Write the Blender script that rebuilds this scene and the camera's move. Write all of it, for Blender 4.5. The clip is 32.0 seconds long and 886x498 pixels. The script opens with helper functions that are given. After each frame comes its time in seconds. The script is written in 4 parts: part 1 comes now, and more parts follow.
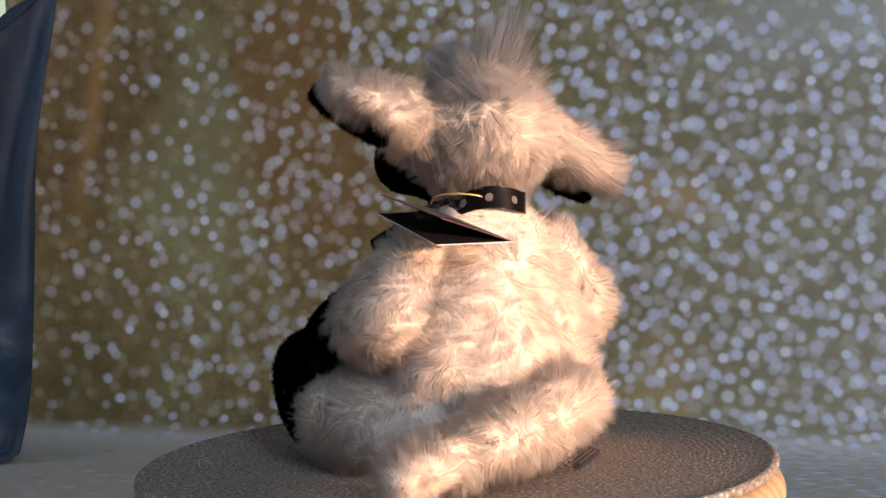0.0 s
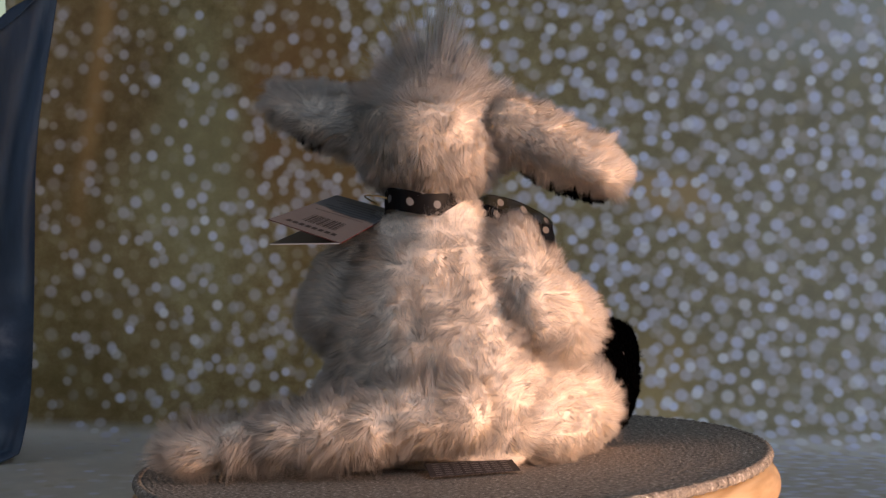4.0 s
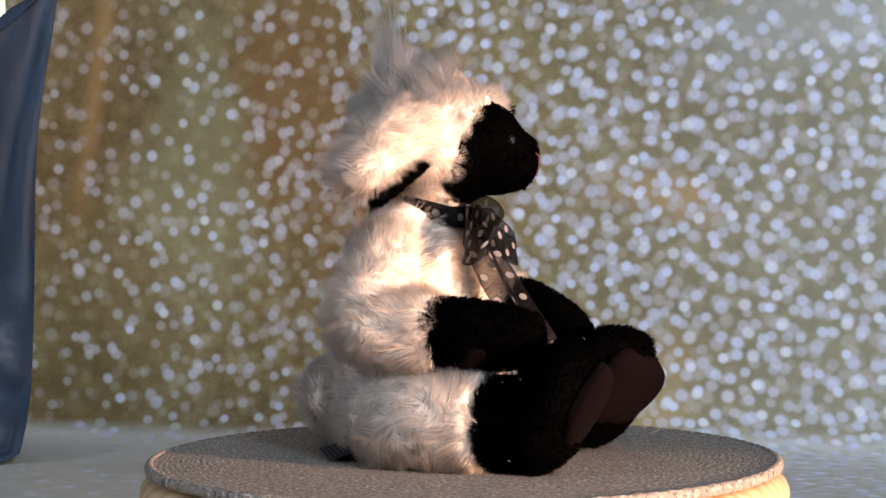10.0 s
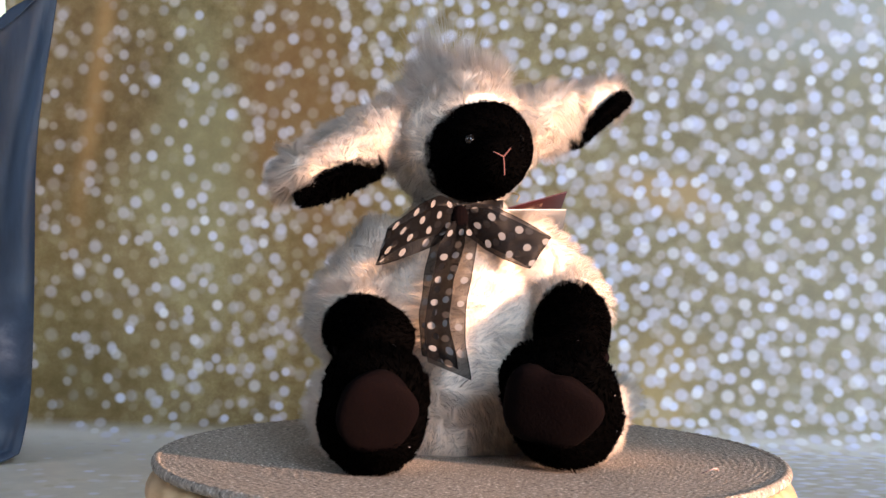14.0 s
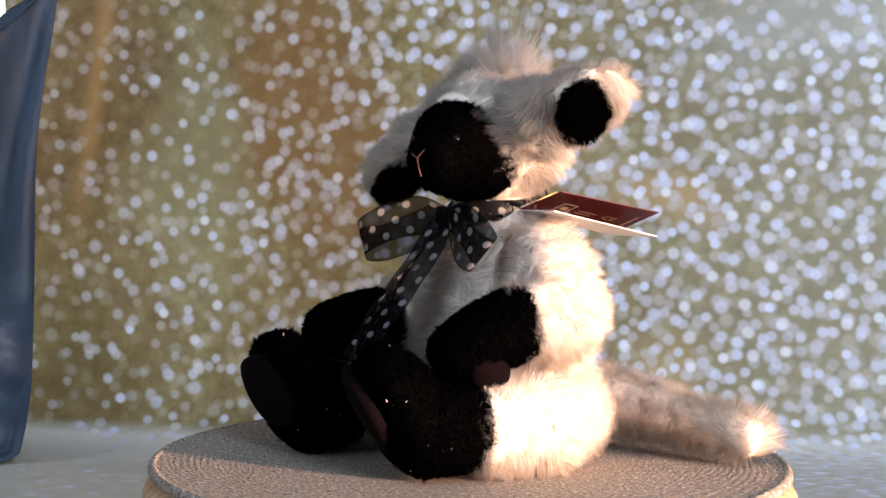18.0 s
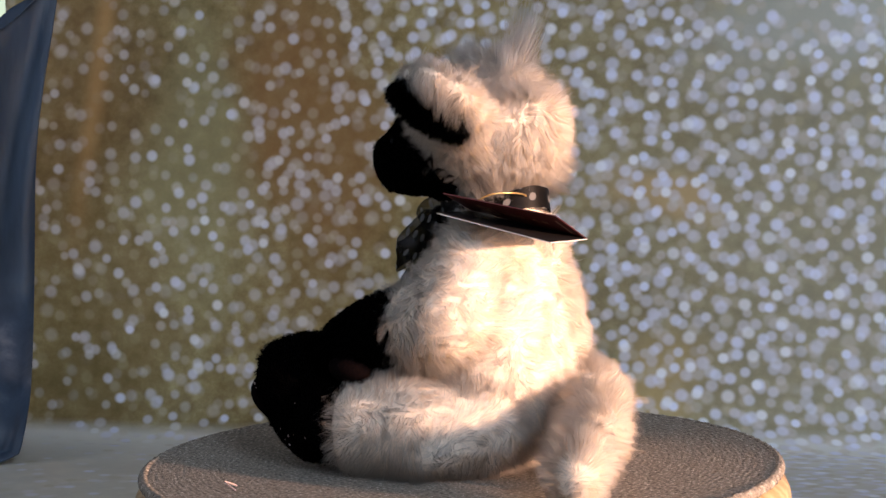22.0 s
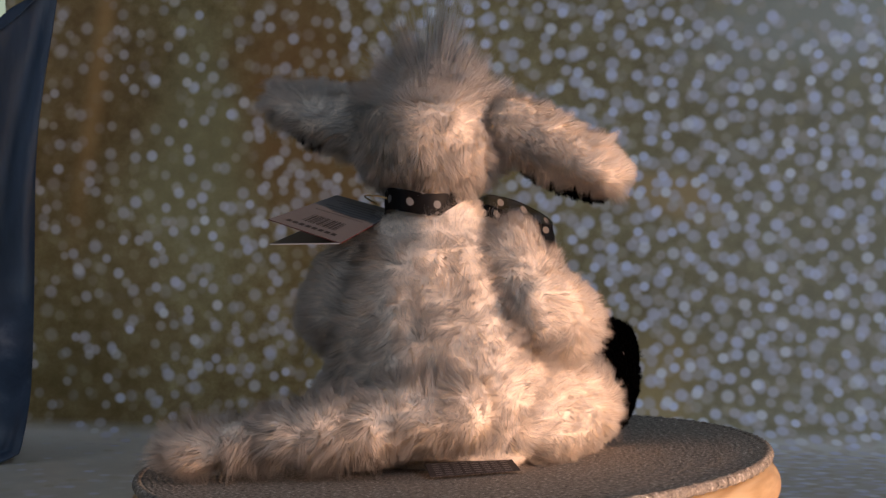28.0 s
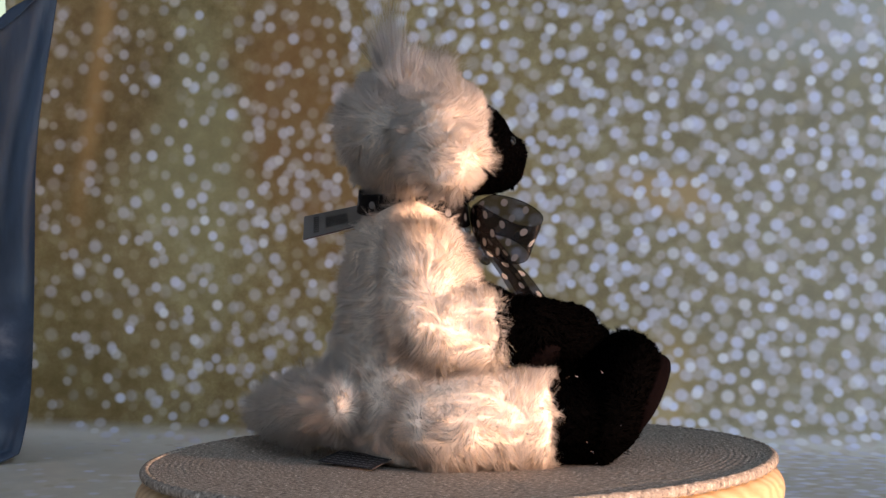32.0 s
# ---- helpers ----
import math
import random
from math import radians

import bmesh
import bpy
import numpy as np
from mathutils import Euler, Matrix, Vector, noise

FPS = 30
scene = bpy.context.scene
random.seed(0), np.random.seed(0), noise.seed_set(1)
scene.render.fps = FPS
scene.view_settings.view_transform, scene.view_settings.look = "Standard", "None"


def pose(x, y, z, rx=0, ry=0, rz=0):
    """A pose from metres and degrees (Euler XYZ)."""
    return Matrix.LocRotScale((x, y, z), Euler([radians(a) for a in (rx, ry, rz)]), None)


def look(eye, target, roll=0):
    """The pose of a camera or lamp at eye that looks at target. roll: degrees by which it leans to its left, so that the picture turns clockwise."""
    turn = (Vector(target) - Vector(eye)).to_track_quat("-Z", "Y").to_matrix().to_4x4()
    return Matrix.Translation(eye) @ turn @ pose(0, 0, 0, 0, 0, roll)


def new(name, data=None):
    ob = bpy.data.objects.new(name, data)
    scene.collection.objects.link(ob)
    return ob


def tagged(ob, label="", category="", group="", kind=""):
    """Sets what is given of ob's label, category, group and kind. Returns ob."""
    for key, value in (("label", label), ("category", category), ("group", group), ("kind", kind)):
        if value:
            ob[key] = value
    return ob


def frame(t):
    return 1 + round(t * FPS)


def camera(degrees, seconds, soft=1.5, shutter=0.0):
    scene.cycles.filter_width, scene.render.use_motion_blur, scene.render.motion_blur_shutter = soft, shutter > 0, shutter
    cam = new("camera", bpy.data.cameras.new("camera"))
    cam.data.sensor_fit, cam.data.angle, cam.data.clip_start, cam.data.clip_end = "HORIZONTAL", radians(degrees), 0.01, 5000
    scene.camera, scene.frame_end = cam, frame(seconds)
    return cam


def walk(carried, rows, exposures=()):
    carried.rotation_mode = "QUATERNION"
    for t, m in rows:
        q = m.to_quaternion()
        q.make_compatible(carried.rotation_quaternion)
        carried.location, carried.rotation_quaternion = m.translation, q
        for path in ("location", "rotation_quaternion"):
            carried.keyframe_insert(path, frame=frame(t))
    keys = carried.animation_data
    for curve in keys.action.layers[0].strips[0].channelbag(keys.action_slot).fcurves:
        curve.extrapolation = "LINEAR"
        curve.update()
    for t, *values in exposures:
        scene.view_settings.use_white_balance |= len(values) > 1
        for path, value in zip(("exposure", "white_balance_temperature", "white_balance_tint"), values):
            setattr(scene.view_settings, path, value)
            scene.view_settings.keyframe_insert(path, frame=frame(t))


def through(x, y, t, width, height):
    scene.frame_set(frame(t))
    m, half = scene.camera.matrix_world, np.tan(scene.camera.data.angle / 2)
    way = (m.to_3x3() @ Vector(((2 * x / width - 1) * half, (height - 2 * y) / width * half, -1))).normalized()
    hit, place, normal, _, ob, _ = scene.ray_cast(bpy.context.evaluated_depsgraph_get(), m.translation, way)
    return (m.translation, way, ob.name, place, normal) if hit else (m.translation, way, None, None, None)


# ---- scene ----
# ---- camera: it stands still ----
cam = camera(31.29, 32.0, soft=1.5)
EYE = Vector((0.0, -0.8244, 0.1334))
CAM = look(EYE, EYE + Vector((-0.009814, 0.999456, -0.031499)), -0.938)
walk(cam, [(0.0, CAM), (32.0, CAM)],
     [(0.0, 1.44, 6200, 12), (3.0, 1.00, 6200, 12), (6.0, 1.38, 6200, 12), (9.0, 2.06, 6200, 12), (11.0, 2.34, 6200, 12), (13.0, 2.55, 6200, 12), (17.0, 2.55, 6200, 12), (19.0, 2.32, 6200, 12), (21.0, 1.90, 6200, 12), (23.0, 1.74, 6200, 12), (25.5, 1.18, 6200, 12), (28.0, 0.90, 6200, 12), (30.0, 1.34, 6200, 12), (32.0, 1.86, 6200, 12)])

# ---- world, sun and area lamps added as daylight fill at unseen windows ----
SUN_SIDE, SUN_UP = radians(54), radians(4.5)
SUN_AT = Vector((math.sin(SUN_SIDE) * math.cos(SUN_UP), -math.cos(SUN_SIDE) * math.cos(SUN_UP), math.sin(SUN_UP)))
world = bpy.data.worlds.new("world")
scene.world = world
world.use_nodes = True
wt = world.node_tree
sky = wt.nodes.new("ShaderNodeTexSky")
sky.sky_type, sky.sun_disc = "NISHITA", False
sky.sun_elevation, sky.sun_rotation = SUN_UP, math.atan2(SUN_AT.x, SUN_AT.y)
wt.nodes["Background"].inputs["Strength"].default_value = 0.08
wt.links.new(sky.outputs["Color"], wt.nodes["Background"].inputs["Color"])


def lamp(name, kind, m, energy, color, **more):
    data = bpy.data.lights.new(name, kind)
    data.energy, data.color = energy, color
    if kind == "SUN":
        data.angle = radians(more["angle"])
    else:
        data.shape, data.size, data.size_y = "RECTANGLE", more["size"][0], more["size"][1]
    ob = new(name, data)
    ob.matrix_world = m
    return ob


lamp("sun", "SUN", look(SUN_AT * 5, (0, 0, 0)), 2.8, (1.0, 0.59, 0.39), angle=2.4)
lamp("unseen_window_fill", "AREA", look((1.42, -1.21, 0.00), (0.0, -1.21, 0.00)), 2.8, (0.70, 0.82, 1.0), size=(0.56, 0.66))
# added fill from behind the camera, at an assumed window
lamp("unseen_window_fill", "AREA", look((0.92, -2.42, 1.20), (0.2, 0.0, 0.0)), 8.4, (0.70, 0.82, 1.0), size=(0.72, 0.86))
lamp("unseen_window_fill", "AREA", look((-1.84, -1.10, 0.90), (0.0, 0.0, 0.1)), 1.5, (0.66, 0.81, 1.0), size=(0.66, 0.70))


# ---- materials ----
def material(name, base=(0.5, 0.5, 0.5), rough=0.6, metal=0.0, **more):
    """A Principled material; returns the material, its tree, its shader node."""
    m = bpy.data.materials.new(name)
    m.use_nodes = True
    t = m.node_tree
    b = t.nodes["Principled BSDF"]
    b.inputs["Base Color"].default_value = (*base, 1)
    b.inputs["Roughness"].default_value = rough
    b.inputs["Metallic"].default_value = metal
    for key, value in more.items():
        b.inputs[key.replace("_", " ")].default_value = value
    return m, t, b


def node(t, kind, **values):
    n = t.nodes.new(kind)
    for key, value in values.items():
        if key in n.inputs:
            n.inputs[key].default_value = value
    return n


def ramp(t, stops):
    n = t.nodes.new("ShaderNodeValToRGB")
    e = n.color_ramp.elements
    while len(e) < len(stops):
        e.new(0.5)
    for el, (p, c) in zip(e, stops):
        el.position, el.color = p, (*c, 1)
    return n


def maths(t, op, a, b=None, clamp=False):
    n = t.nodes.new("ShaderNodeMath")
    n.operation, n.use_clamp = op, clamp
    for k, v in enumerate((a, b)):
        if v is None:
            continue
        if isinstance(v, (int, float)):
            n.inputs[k].default_value = v
        else:
            t.links.new(v, n.inputs[k])
    return n.outputs[0]


def mix_color(t, fac, a, b, mode="MIX"):
    n = t.nodes.new("ShaderNodeMix")
    n.data_type, n.blend_type = "RGBA", mode
    for k, v in ((0, fac), (6, a), (7, b)):
        if isinstance(v, (int, float)):
            n.inputs[k].default_value = v
        elif isinstance(v, tuple):
            n.inputs[k].default_value = (*v, 1)
        else:
            t.links.new(v, n.inputs[k])
    return n.outputs[2]


def noise_tex(t, vec, scale, detail=3.0, rough=0.55):
    n = node(t, "ShaderNodeTexNoise", Scale=scale, Detail=detail, Roughness=rough)
    if vec is not None:
        t.links.new(vec, n.inputs["Vector"])
    return n.outputs["Fac"]


def node_color(t, vec, scale):
    n = node(t, "ShaderNodeTexNoise", Scale=scale, Detail=2.0)
    t.links.new(vec, n.inputs["Vector"])
    return n.outputs["Color"]


def bump(t, b, height, strength, distance):
    n = node(t, "ShaderNodeBump", Strength=strength, Distance=distance)
    t.links.new(height, n.inputs["Height"])
    t.links.new(n.outputs[0], b.inputs["Normal"])


def coords(t, kind="Object"):
    return t.nodes.new("ShaderNodeTexCoord").outputs[kind]


def fur_material(name, root, tip, rough, through, gloss=0.25, sheer=0.0):
    """Plush pile: the colour runs from root to tip, light passes through the fibres, and they thin out towards their tips."""
    m, t, b = material(name, tip, rough)
    uv = t.nodes.new("ShaderNodeUVMap").outputs[0]
    sep = t.nodes.new("ShaderNodeSeparateXYZ")
    t.links.new(uv, sep.inputs[0])
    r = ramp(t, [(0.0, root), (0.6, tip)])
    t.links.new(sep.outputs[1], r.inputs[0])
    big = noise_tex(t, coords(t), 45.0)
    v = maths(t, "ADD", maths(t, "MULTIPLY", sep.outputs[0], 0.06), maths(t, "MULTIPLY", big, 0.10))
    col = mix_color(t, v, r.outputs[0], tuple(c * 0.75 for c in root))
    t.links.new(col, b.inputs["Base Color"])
    b.inputs["Specular IOR Level"].default_value = gloss
    last = b.outputs[0]
    if through:
        tr = t.nodes.new("ShaderNodeBsdfTranslucent")
        t.links.new(col, tr.inputs[0])
        mx = node(t, "ShaderNodeMixShader", Fac=through)
        t.links.new(last, mx.inputs[1])
        t.links.new(tr.outputs[0], mx.inputs[2])
        last = mx.outputs[0]
    if sheer:
        clear = t.nodes.new("ShaderNodeBsdfTransparent")
        mx = t.nodes.new("ShaderNodeMixShader")
        t.links.new(maths(t, "ADD", maths(t, "MULTIPLY", sep.outputs[1], sheer), sheer * 0.55, True), mx.inputs[0])
        t.links.new(last, mx.inputs[1])
        t.links.new(clear.outputs[0], mx.inputs[2])
        last = mx.outputs[0]
    t.links.new(last, t.nodes["Material Output"].inputs[0])
    return m


# white roots warmer and darker: bounce light deep in the pile, put into colour
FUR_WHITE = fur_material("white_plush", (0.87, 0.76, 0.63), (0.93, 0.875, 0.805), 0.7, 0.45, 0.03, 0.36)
BACK_WHITE = fur_material("white_backing", (0.87, 0.76, 0.63), (0.93, 0.875, 0.805), 0.7, 0.0, 0.03)
FUR_BLACK = fur_material("black_plush", (0.0004, 0.0003, 0.0003), (0.0009, 0.0007, 0.0007), 0.85, 0.05, 0.02)


def plain_fabric(name, a, b_, scale, rough=0.85, relief=0.0004):
    m, t, b = material(name, a, rough)
    c = coords(t)
    n = noise_tex(t, c, scale, 4.0)
    f = noise_tex(t, c, scale * 14, 2.0)
    col = mix_color(t, maths(t, "ADD", maths(t, "MULTIPLY", n, 0.7), maths(t, "MULTIPLY", f, 0.3)), a, b_)
    t.links.new(col, b.inputs["Base Color"])
    bump(t, b, f, 0.6, relief)
    return m


SUEDE = plain_fabric("brown_suede", (0.0004, 0.0002, 0.0002), (0.0040, 0.0015, 0.0018), 45, 0.9, 0.0005)
SUEDE.node_tree.nodes["Principled BSDF"].inputs["Specular IOR Level"].default_value = 0.05
EYE_GLASS = material("black_glass", (0.003, 0.003, 0.003), 0.03)[0]
THREAD = plain_fabric("pink_thread", (0.10, 0.036, 0.032), (0.15, 0.06, 0.052), 300)
LINT = material("pale_lint", (0.55, 0.42, 0.40), 0.8)[0]
GOLD = material("gold_cord", (0.75, 0.50, 0.20), 0.35, 0.8)[0]


def wood_material():
    m, t, b = material("pine", (0.6, 0.4, 0.2), 0.42)
    c = coords(t)
    mp = node(t, "ShaderNodeMapping", Scale=(3.0, 1.0, 8.0))
    t.links.new(c, mp.inputs[0])
    w = node(t, "ShaderNodeTexWave", Scale=9.0, Distortion=7.0, Detail=3.0)
    w.inputs["Detail Scale"].default_value = 1.5
    t.links.new(mp.outputs[0], w.inputs[0])
    fine = noise_tex(t, mp.outputs[0], 160.0)
    r = ramp(t, [(0.0, (0.46, 0.29, 0.14)), (0.55, (0.62, 0.43, 0.23)), (1.0, (0.70, 0.51, 0.29))])
    t.links.new(maths(t, "ADD", maths(t, "MULTIPLY", w.outputs["Fac"], 0.7), maths(t, "MULTIPLY", fine, 0.3)), r.inputs[0])
    t.links.new(r.outputs[0], b.inputs["Base Color"])
    bump(t, b, fine, 0.2, 0.0005)
    return m


PINE = wood_material()
KNOT_BROWN = plain_fabric("knot_brown", (0.045, 0.016, 0.008), (0.16, 0.07, 0.03), 260, 0.7)


def jute_material():
    """Grey-brown jute, with short pale and dark fibres lying along the coil."""
    m, t, b = material("jute", (0.3, 0.26, 0.2), 0.9)
    c = coords(t)
    sep = t.nodes.new("ShaderNodeSeparateXYZ")
    t.links.new(c, sep.inputs[0])
    turn = maths(t, "ARCTAN2", sep.outputs[1], sep.outputs[0])
    away = maths(t, "SQRT", maths(t, "ADD", maths(t, "MULTIPLY", sep.outputs[0], sep.outputs[0]), maths(t, "MULTIPLY", sep.outputs[1], sep.outputs[1])))
    polar = t.nodes.new("ShaderNodeCombineXYZ")
    t.links.new(maths(t, "MULTIPLY", turn, 46.0), polar.inputs[0])
    t.links.new(maths(t, "MULTIPLY", away, 640.0), polar.inputs[1])
    dash = noise_tex(t, polar.outputs[0], 1.0, 2.0, 0.6)
    fibre = noise_tex(t, c, 700.0, 3.0)
    stain = noise_tex(t, c, 14.0, 4.0)
    base = ramp(t, [(0.37, (0.045, 0.038, 0.031)), (0.44, (0.200, 0.172, 0.138)), (0.55, (0.32, 0.28, 0.23)), (0.60, (0.48, 0.43, 0.36)), (0.67, (0.85, 0.79, 0.70))])
    t.links.new(maths(t, "ADD", maths(t, "MULTIPLY", fibre, 0.40), maths(t, "MULTIPLY", dash, 0.60)), base.inputs[0])
    col = mix_color(t, maths(t, "MULTIPLY", stain, 0.35), base.outputs[0], (0.20, 0.175, 0.145))
    t.links.new(col, b.inputs["Base Color"])
    bump(t, b, dash, 0.7, 0.0007)
    return m


JUTE = jute_material()


def vmath(t, op, a, b=None, out=0):
    n = t.nodes.new("ShaderNodeVectorMath")
    n.operation = op
    for k, v in enumerate((a, b)):
        if v is None:
            continue
        if isinstance(v, tuple):
            n.inputs[k].default_value = v
        else:
            t.links.new(v, n.inputs[k])
    return n.outputs[out]


def smooth_step(t, value, low, high, to=1.0):
    n = t.nodes.new("ShaderNodeMapRange")
    n.interpolation_type = "SMOOTHSTEP"
    for key, v in (("From Min", low), ("From Max", high), ("To Min", 0.0), ("To Max", to)):
        n.inputs[key].default_value = v
    t.links.new(value, n.inputs[0])
    return n.outputs[0]


def backdrop_material():
    """A vinyl sheet printed all over with a photograph of glitter: soft pale dots on olive gold. The print's v is 0 where wall and floor meet."""
    m, t, b = material("glitter_print", (0.3, 0.25, 0.1), 0.5)
    uv = t.nodes.new("ShaderNodeUVMap").outputs[0]
    sep = t.nodes.new("ShaderNodeSeparateXYZ")
    t.links.new(uv, sep.inputs[0])
    x, v = sep.outputs[0], sep.outputs[1]
    cloud = noise_tex(t, uv, 5.0, 4.0)
    fine = noise_tex(t, uv, 60.0, 5.0, 0.65)
    ground = ramp(t, [(0.34, (0.130, 0.086, 0.024)), (0.47, (0.225, 0.165, 0.062)), (0.56, (0.305, 0.240, 0.105)), (0.66, (0.43, 0.37, 0.19))])
    t.links.new(maths(t, "ADD", maths(t, "MULTIPLY", cloud, 0.45), maths(t, "MULTIPLY", fine, 0.55)), ground.inputs[0])
    col = ground.outputs[0]
    wob = vmath(t, "ADD", uv, vmath(t, "MULTIPLY", vmath(t, "SUBTRACT", node_color(t, uv, 9.0), (0.5, 0.5, 0.5)), (0.12, 0.12, 0.0)))

    def patch(cx, cy, rx, ry):
        """A soft uneven patch of the print."""
        d = vmath(t, "MULTIPLY", vmath(t, "SUBTRACT", wob, (cx, cy, 0.0)), (1 / rx, 1 / ry, 0.0))
        return smooth_step(t, vmath(t, "LENGTH", d, out=1), 1.0, 0.25)
    # paler and greyer towards one side
    col = mix_color(t, smooth_step(t, x, -0.05, 0.36, 0.62), col, (0.37, 0.36, 0.26))
    for cx, cy, rx, ry, amount, tone in ((-0.300, 0.27, 0.085, 0.20, 0.45, (0.165, 0.078, 0.026)), (-0.115, 0.24, 0.085, 0.20, 0.70, (0.240, 0.112, 0.032)),
                                         (-0.290, 0.07, 0.10, 0.13, 0.45, (0.205, 0.145, 0.060)), (-0.205, 0.22, 0.055, 0.20, 0.55, (0.300, 0.275, 0.135)),
                                         (0.150, 0.19, 0.085, 0.035, 0.75, (0.52, 0.36, 0.17)), (0.145, 0.03, 0.055, 0.060, 0.60, (0.52, 0.37, 0.15)),
                                         (0.27, 0.31, 0.13, 0.06, 0.5, (0.50, 0.52, 0.46)), (0.02, 0.20, 0.07, 0.20, 0.45, (0.300, 0.200, 0.070))):
        col = mix_color(t, maths(t, "MULTIPLY", patch(cx, cy, rx, ry), amount), col, tone)
    # a golden streak down the darker side
    line = maths(t, "ABSOLUTE", maths(t, "ADD", maths(t, "SUBTRACT", x, maths(t, "MULTIPLY", v, 0.17)), 0.338))
    col = mix_color(t, maths(t, "MULTIPLY", smooth_step(t, line, 0.014, 0.0, 0.50), smooth_step(t, v, 0.10, 0.26)), col, (0.55, 0.32, 0.12))
    # where the print turns onto the table, its pale fade paints in light sheen
    painted_sheen = ramp(t, [(0.0, (0.45, 0.45, 0.45)), (0.38, (0.50, 0.50, 0.50)), (0.475, (0.82, 0.82, 0.82)), (0.496, (0.66, 0.66, 0.66)), (0.51, (0.0, 0.0, 0.0))])
    t.links.new(maths(t, "ADD", v, 0.5), painted_sheen.inputs[0])
    col = mix_color(t, painted_sheen.outputs[0], col, (0.84, 0.85, 0.81))
    dens = maths(t, "ADD", maths(t, "ADD", smooth_step(t, x, -0.40, 0.22, 0.80), 0.27), maths(t, "MULTIPLY", maths(t, "SUBTRACT", cloud, 0.5), 1.2))
    warm = maths(t, "MAXIMUM", patch(-0.115, 0.24, 0.10, 0.24), patch(-0.30, 0.27, 0.10, 0.24))
    for k, (count, size, share, amount, tone) in enumerate(((58, 0.31, 0.50, 0.45, (0.42, 0.37, 0.22)), (64, 0.30, 0.50, 0.50, (0.50, 0.44, 0.34)), (50, 0.30, 0.50, 0.55, (0.58, 0.54, 0.48)),
                                                           (66, 0.30, 0.50, 0.60, (0.60, 0.57, 0.56)), (55, 0.29, 0.45, 0.70, (0.63, 0.62, 0.67)), (60, 0.30, 0.45, 0.75, (0.67, 0.68, 0.77)),
                                                           (53, 0.29, 0.40, 0.80, (0.69, 0.71, 0.84)), (62, 0.29, 0.36, 0.88, (0.74, 0.78, 0.93)), (56, 0.28, 0.30, 0.92, (0.82, 0.84, 0.88)))):
        mp = node(t, "ShaderNodeMapping", Location=(3.7 * k + 0.31, 1.9 * k + 0.17, 0), Rotation=(0, 0, 0.35 + 0.53 * k), Scale=(count * 0.80, count * 0.80, 1))
        t.links.new(uv, mp.inputs[0])
        cell = vmath(t, "FLOOR", mp.outputs[0])
        wn = t.nodes.new("ShaderNodeTexWhiteNoise")
        wn.noise_dimensions = "2D"
        t.links.new(cell, wn.inputs["Vector"])
        jit = vmath(t, "MULTIPLY", vmath(t, "SUBTRACT", wn.outputs["Color"], (0.5, 0.5, 0.5)), (0.34, 0.34, 0.0))
        away = vmath(t, "SUBTRACT", vmath(t, "SUBTRACT", vmath(t, "FRACTION", mp.outputs[0]), (0.5, 0.5, 0.0)), jit)
        away = vmath(t, "MULTIPLY", away, (1.0, 1.0, 0.0))
        sc = t.nodes.new("ShaderNodeSeparateColor")
        t.links.new(wn.outputs["Color"], sc.inputs[0])
        far = maths(t, "DIVIDE", vmath(t, "LENGTH", away, out=1), maths(t, "ADD", maths(t, "MULTIPLY", sc.outputs[2], 0.25), 0.75))
        on = maths(t, "MULTIPLY", maths(t, "SUBTRACT", maths(t, "MULTIPLY", dens, share * 2.0), sc.outputs[1]), 5.0, True)
        strong = maths(t, "MULTIPLY", maths(t, "ADD", maths(t, "MULTIPLY", sc.outputs[2], -0.35), 1.0), amount)
        hue = mix_color(t, maths(t, "MULTIPLY", warm, 0.55), tone, (0.52, 0.42, 0.33))
        col = mix_color(t, maths(t, "MULTIPLY", maths(t, "MULTIPLY", smooth_step(t, far, size * 1.06, size * 0.42), on), strong), col, hue)
    t.links.new(vmath(t, "MULTIPLY", col, (1.09, 1.09, 1.09)), b.inputs["Base Color"])
    b.inputs["Specular IOR Level"].default_value = 0.3
    return m


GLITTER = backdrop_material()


def slate_material():
    m, t, b = material("slate_blue_vinyl", (0.05, 0.08, 0.13), 0.5)
    c = coords(t)
    mp = node(t, "ShaderNodeMapping", Scale=(6.0, 6.0, 1.2))
    t.links.new(c, mp.inputs[0])
    n = noise_tex(t, mp.outputs[0], 4.0, 5.0, 0.6)
    r = ramp(t, [(0.35, (0.016, 0.028, 0.050)), (0.55, (0.038, 0.060, 0.096)), (0.74, (0.14, 0.17, 0.21))])
    t.links.new(n, r.inputs[0])
    t.links.new(r.outputs[0], b.inputs["Base Color"])
    bump(t, b, n, 0.25, 0.004)
    return m


SLATE = slate_material()


def wall_material(name, a):
    m, t, b = material(name, a, 0.8)
    n = noise_tex(t, coords(t), 5.0, 5.0)
    f = noise_tex(t, coords(t), 220.0, 2.0)
    t.links.new(mix_color(t, n, a, tuple(c * 0.86 for c in a)), b.inputs["Base Color"])
    bump(t, b, f, 0.15, 0.001)
    return m


WALL = wall_material("wall_paint", (0.36, 0.36, 0.36))
CEIL = wall_material("ceiling_paint", (0.62, 0.62, 0.62))
BOARDS = wall_material("floor_boards", (0.26, 0.19, 0.12))
FRAME_PAINT = wall_material("window_paint", (0.78, 0.78, 0.76))


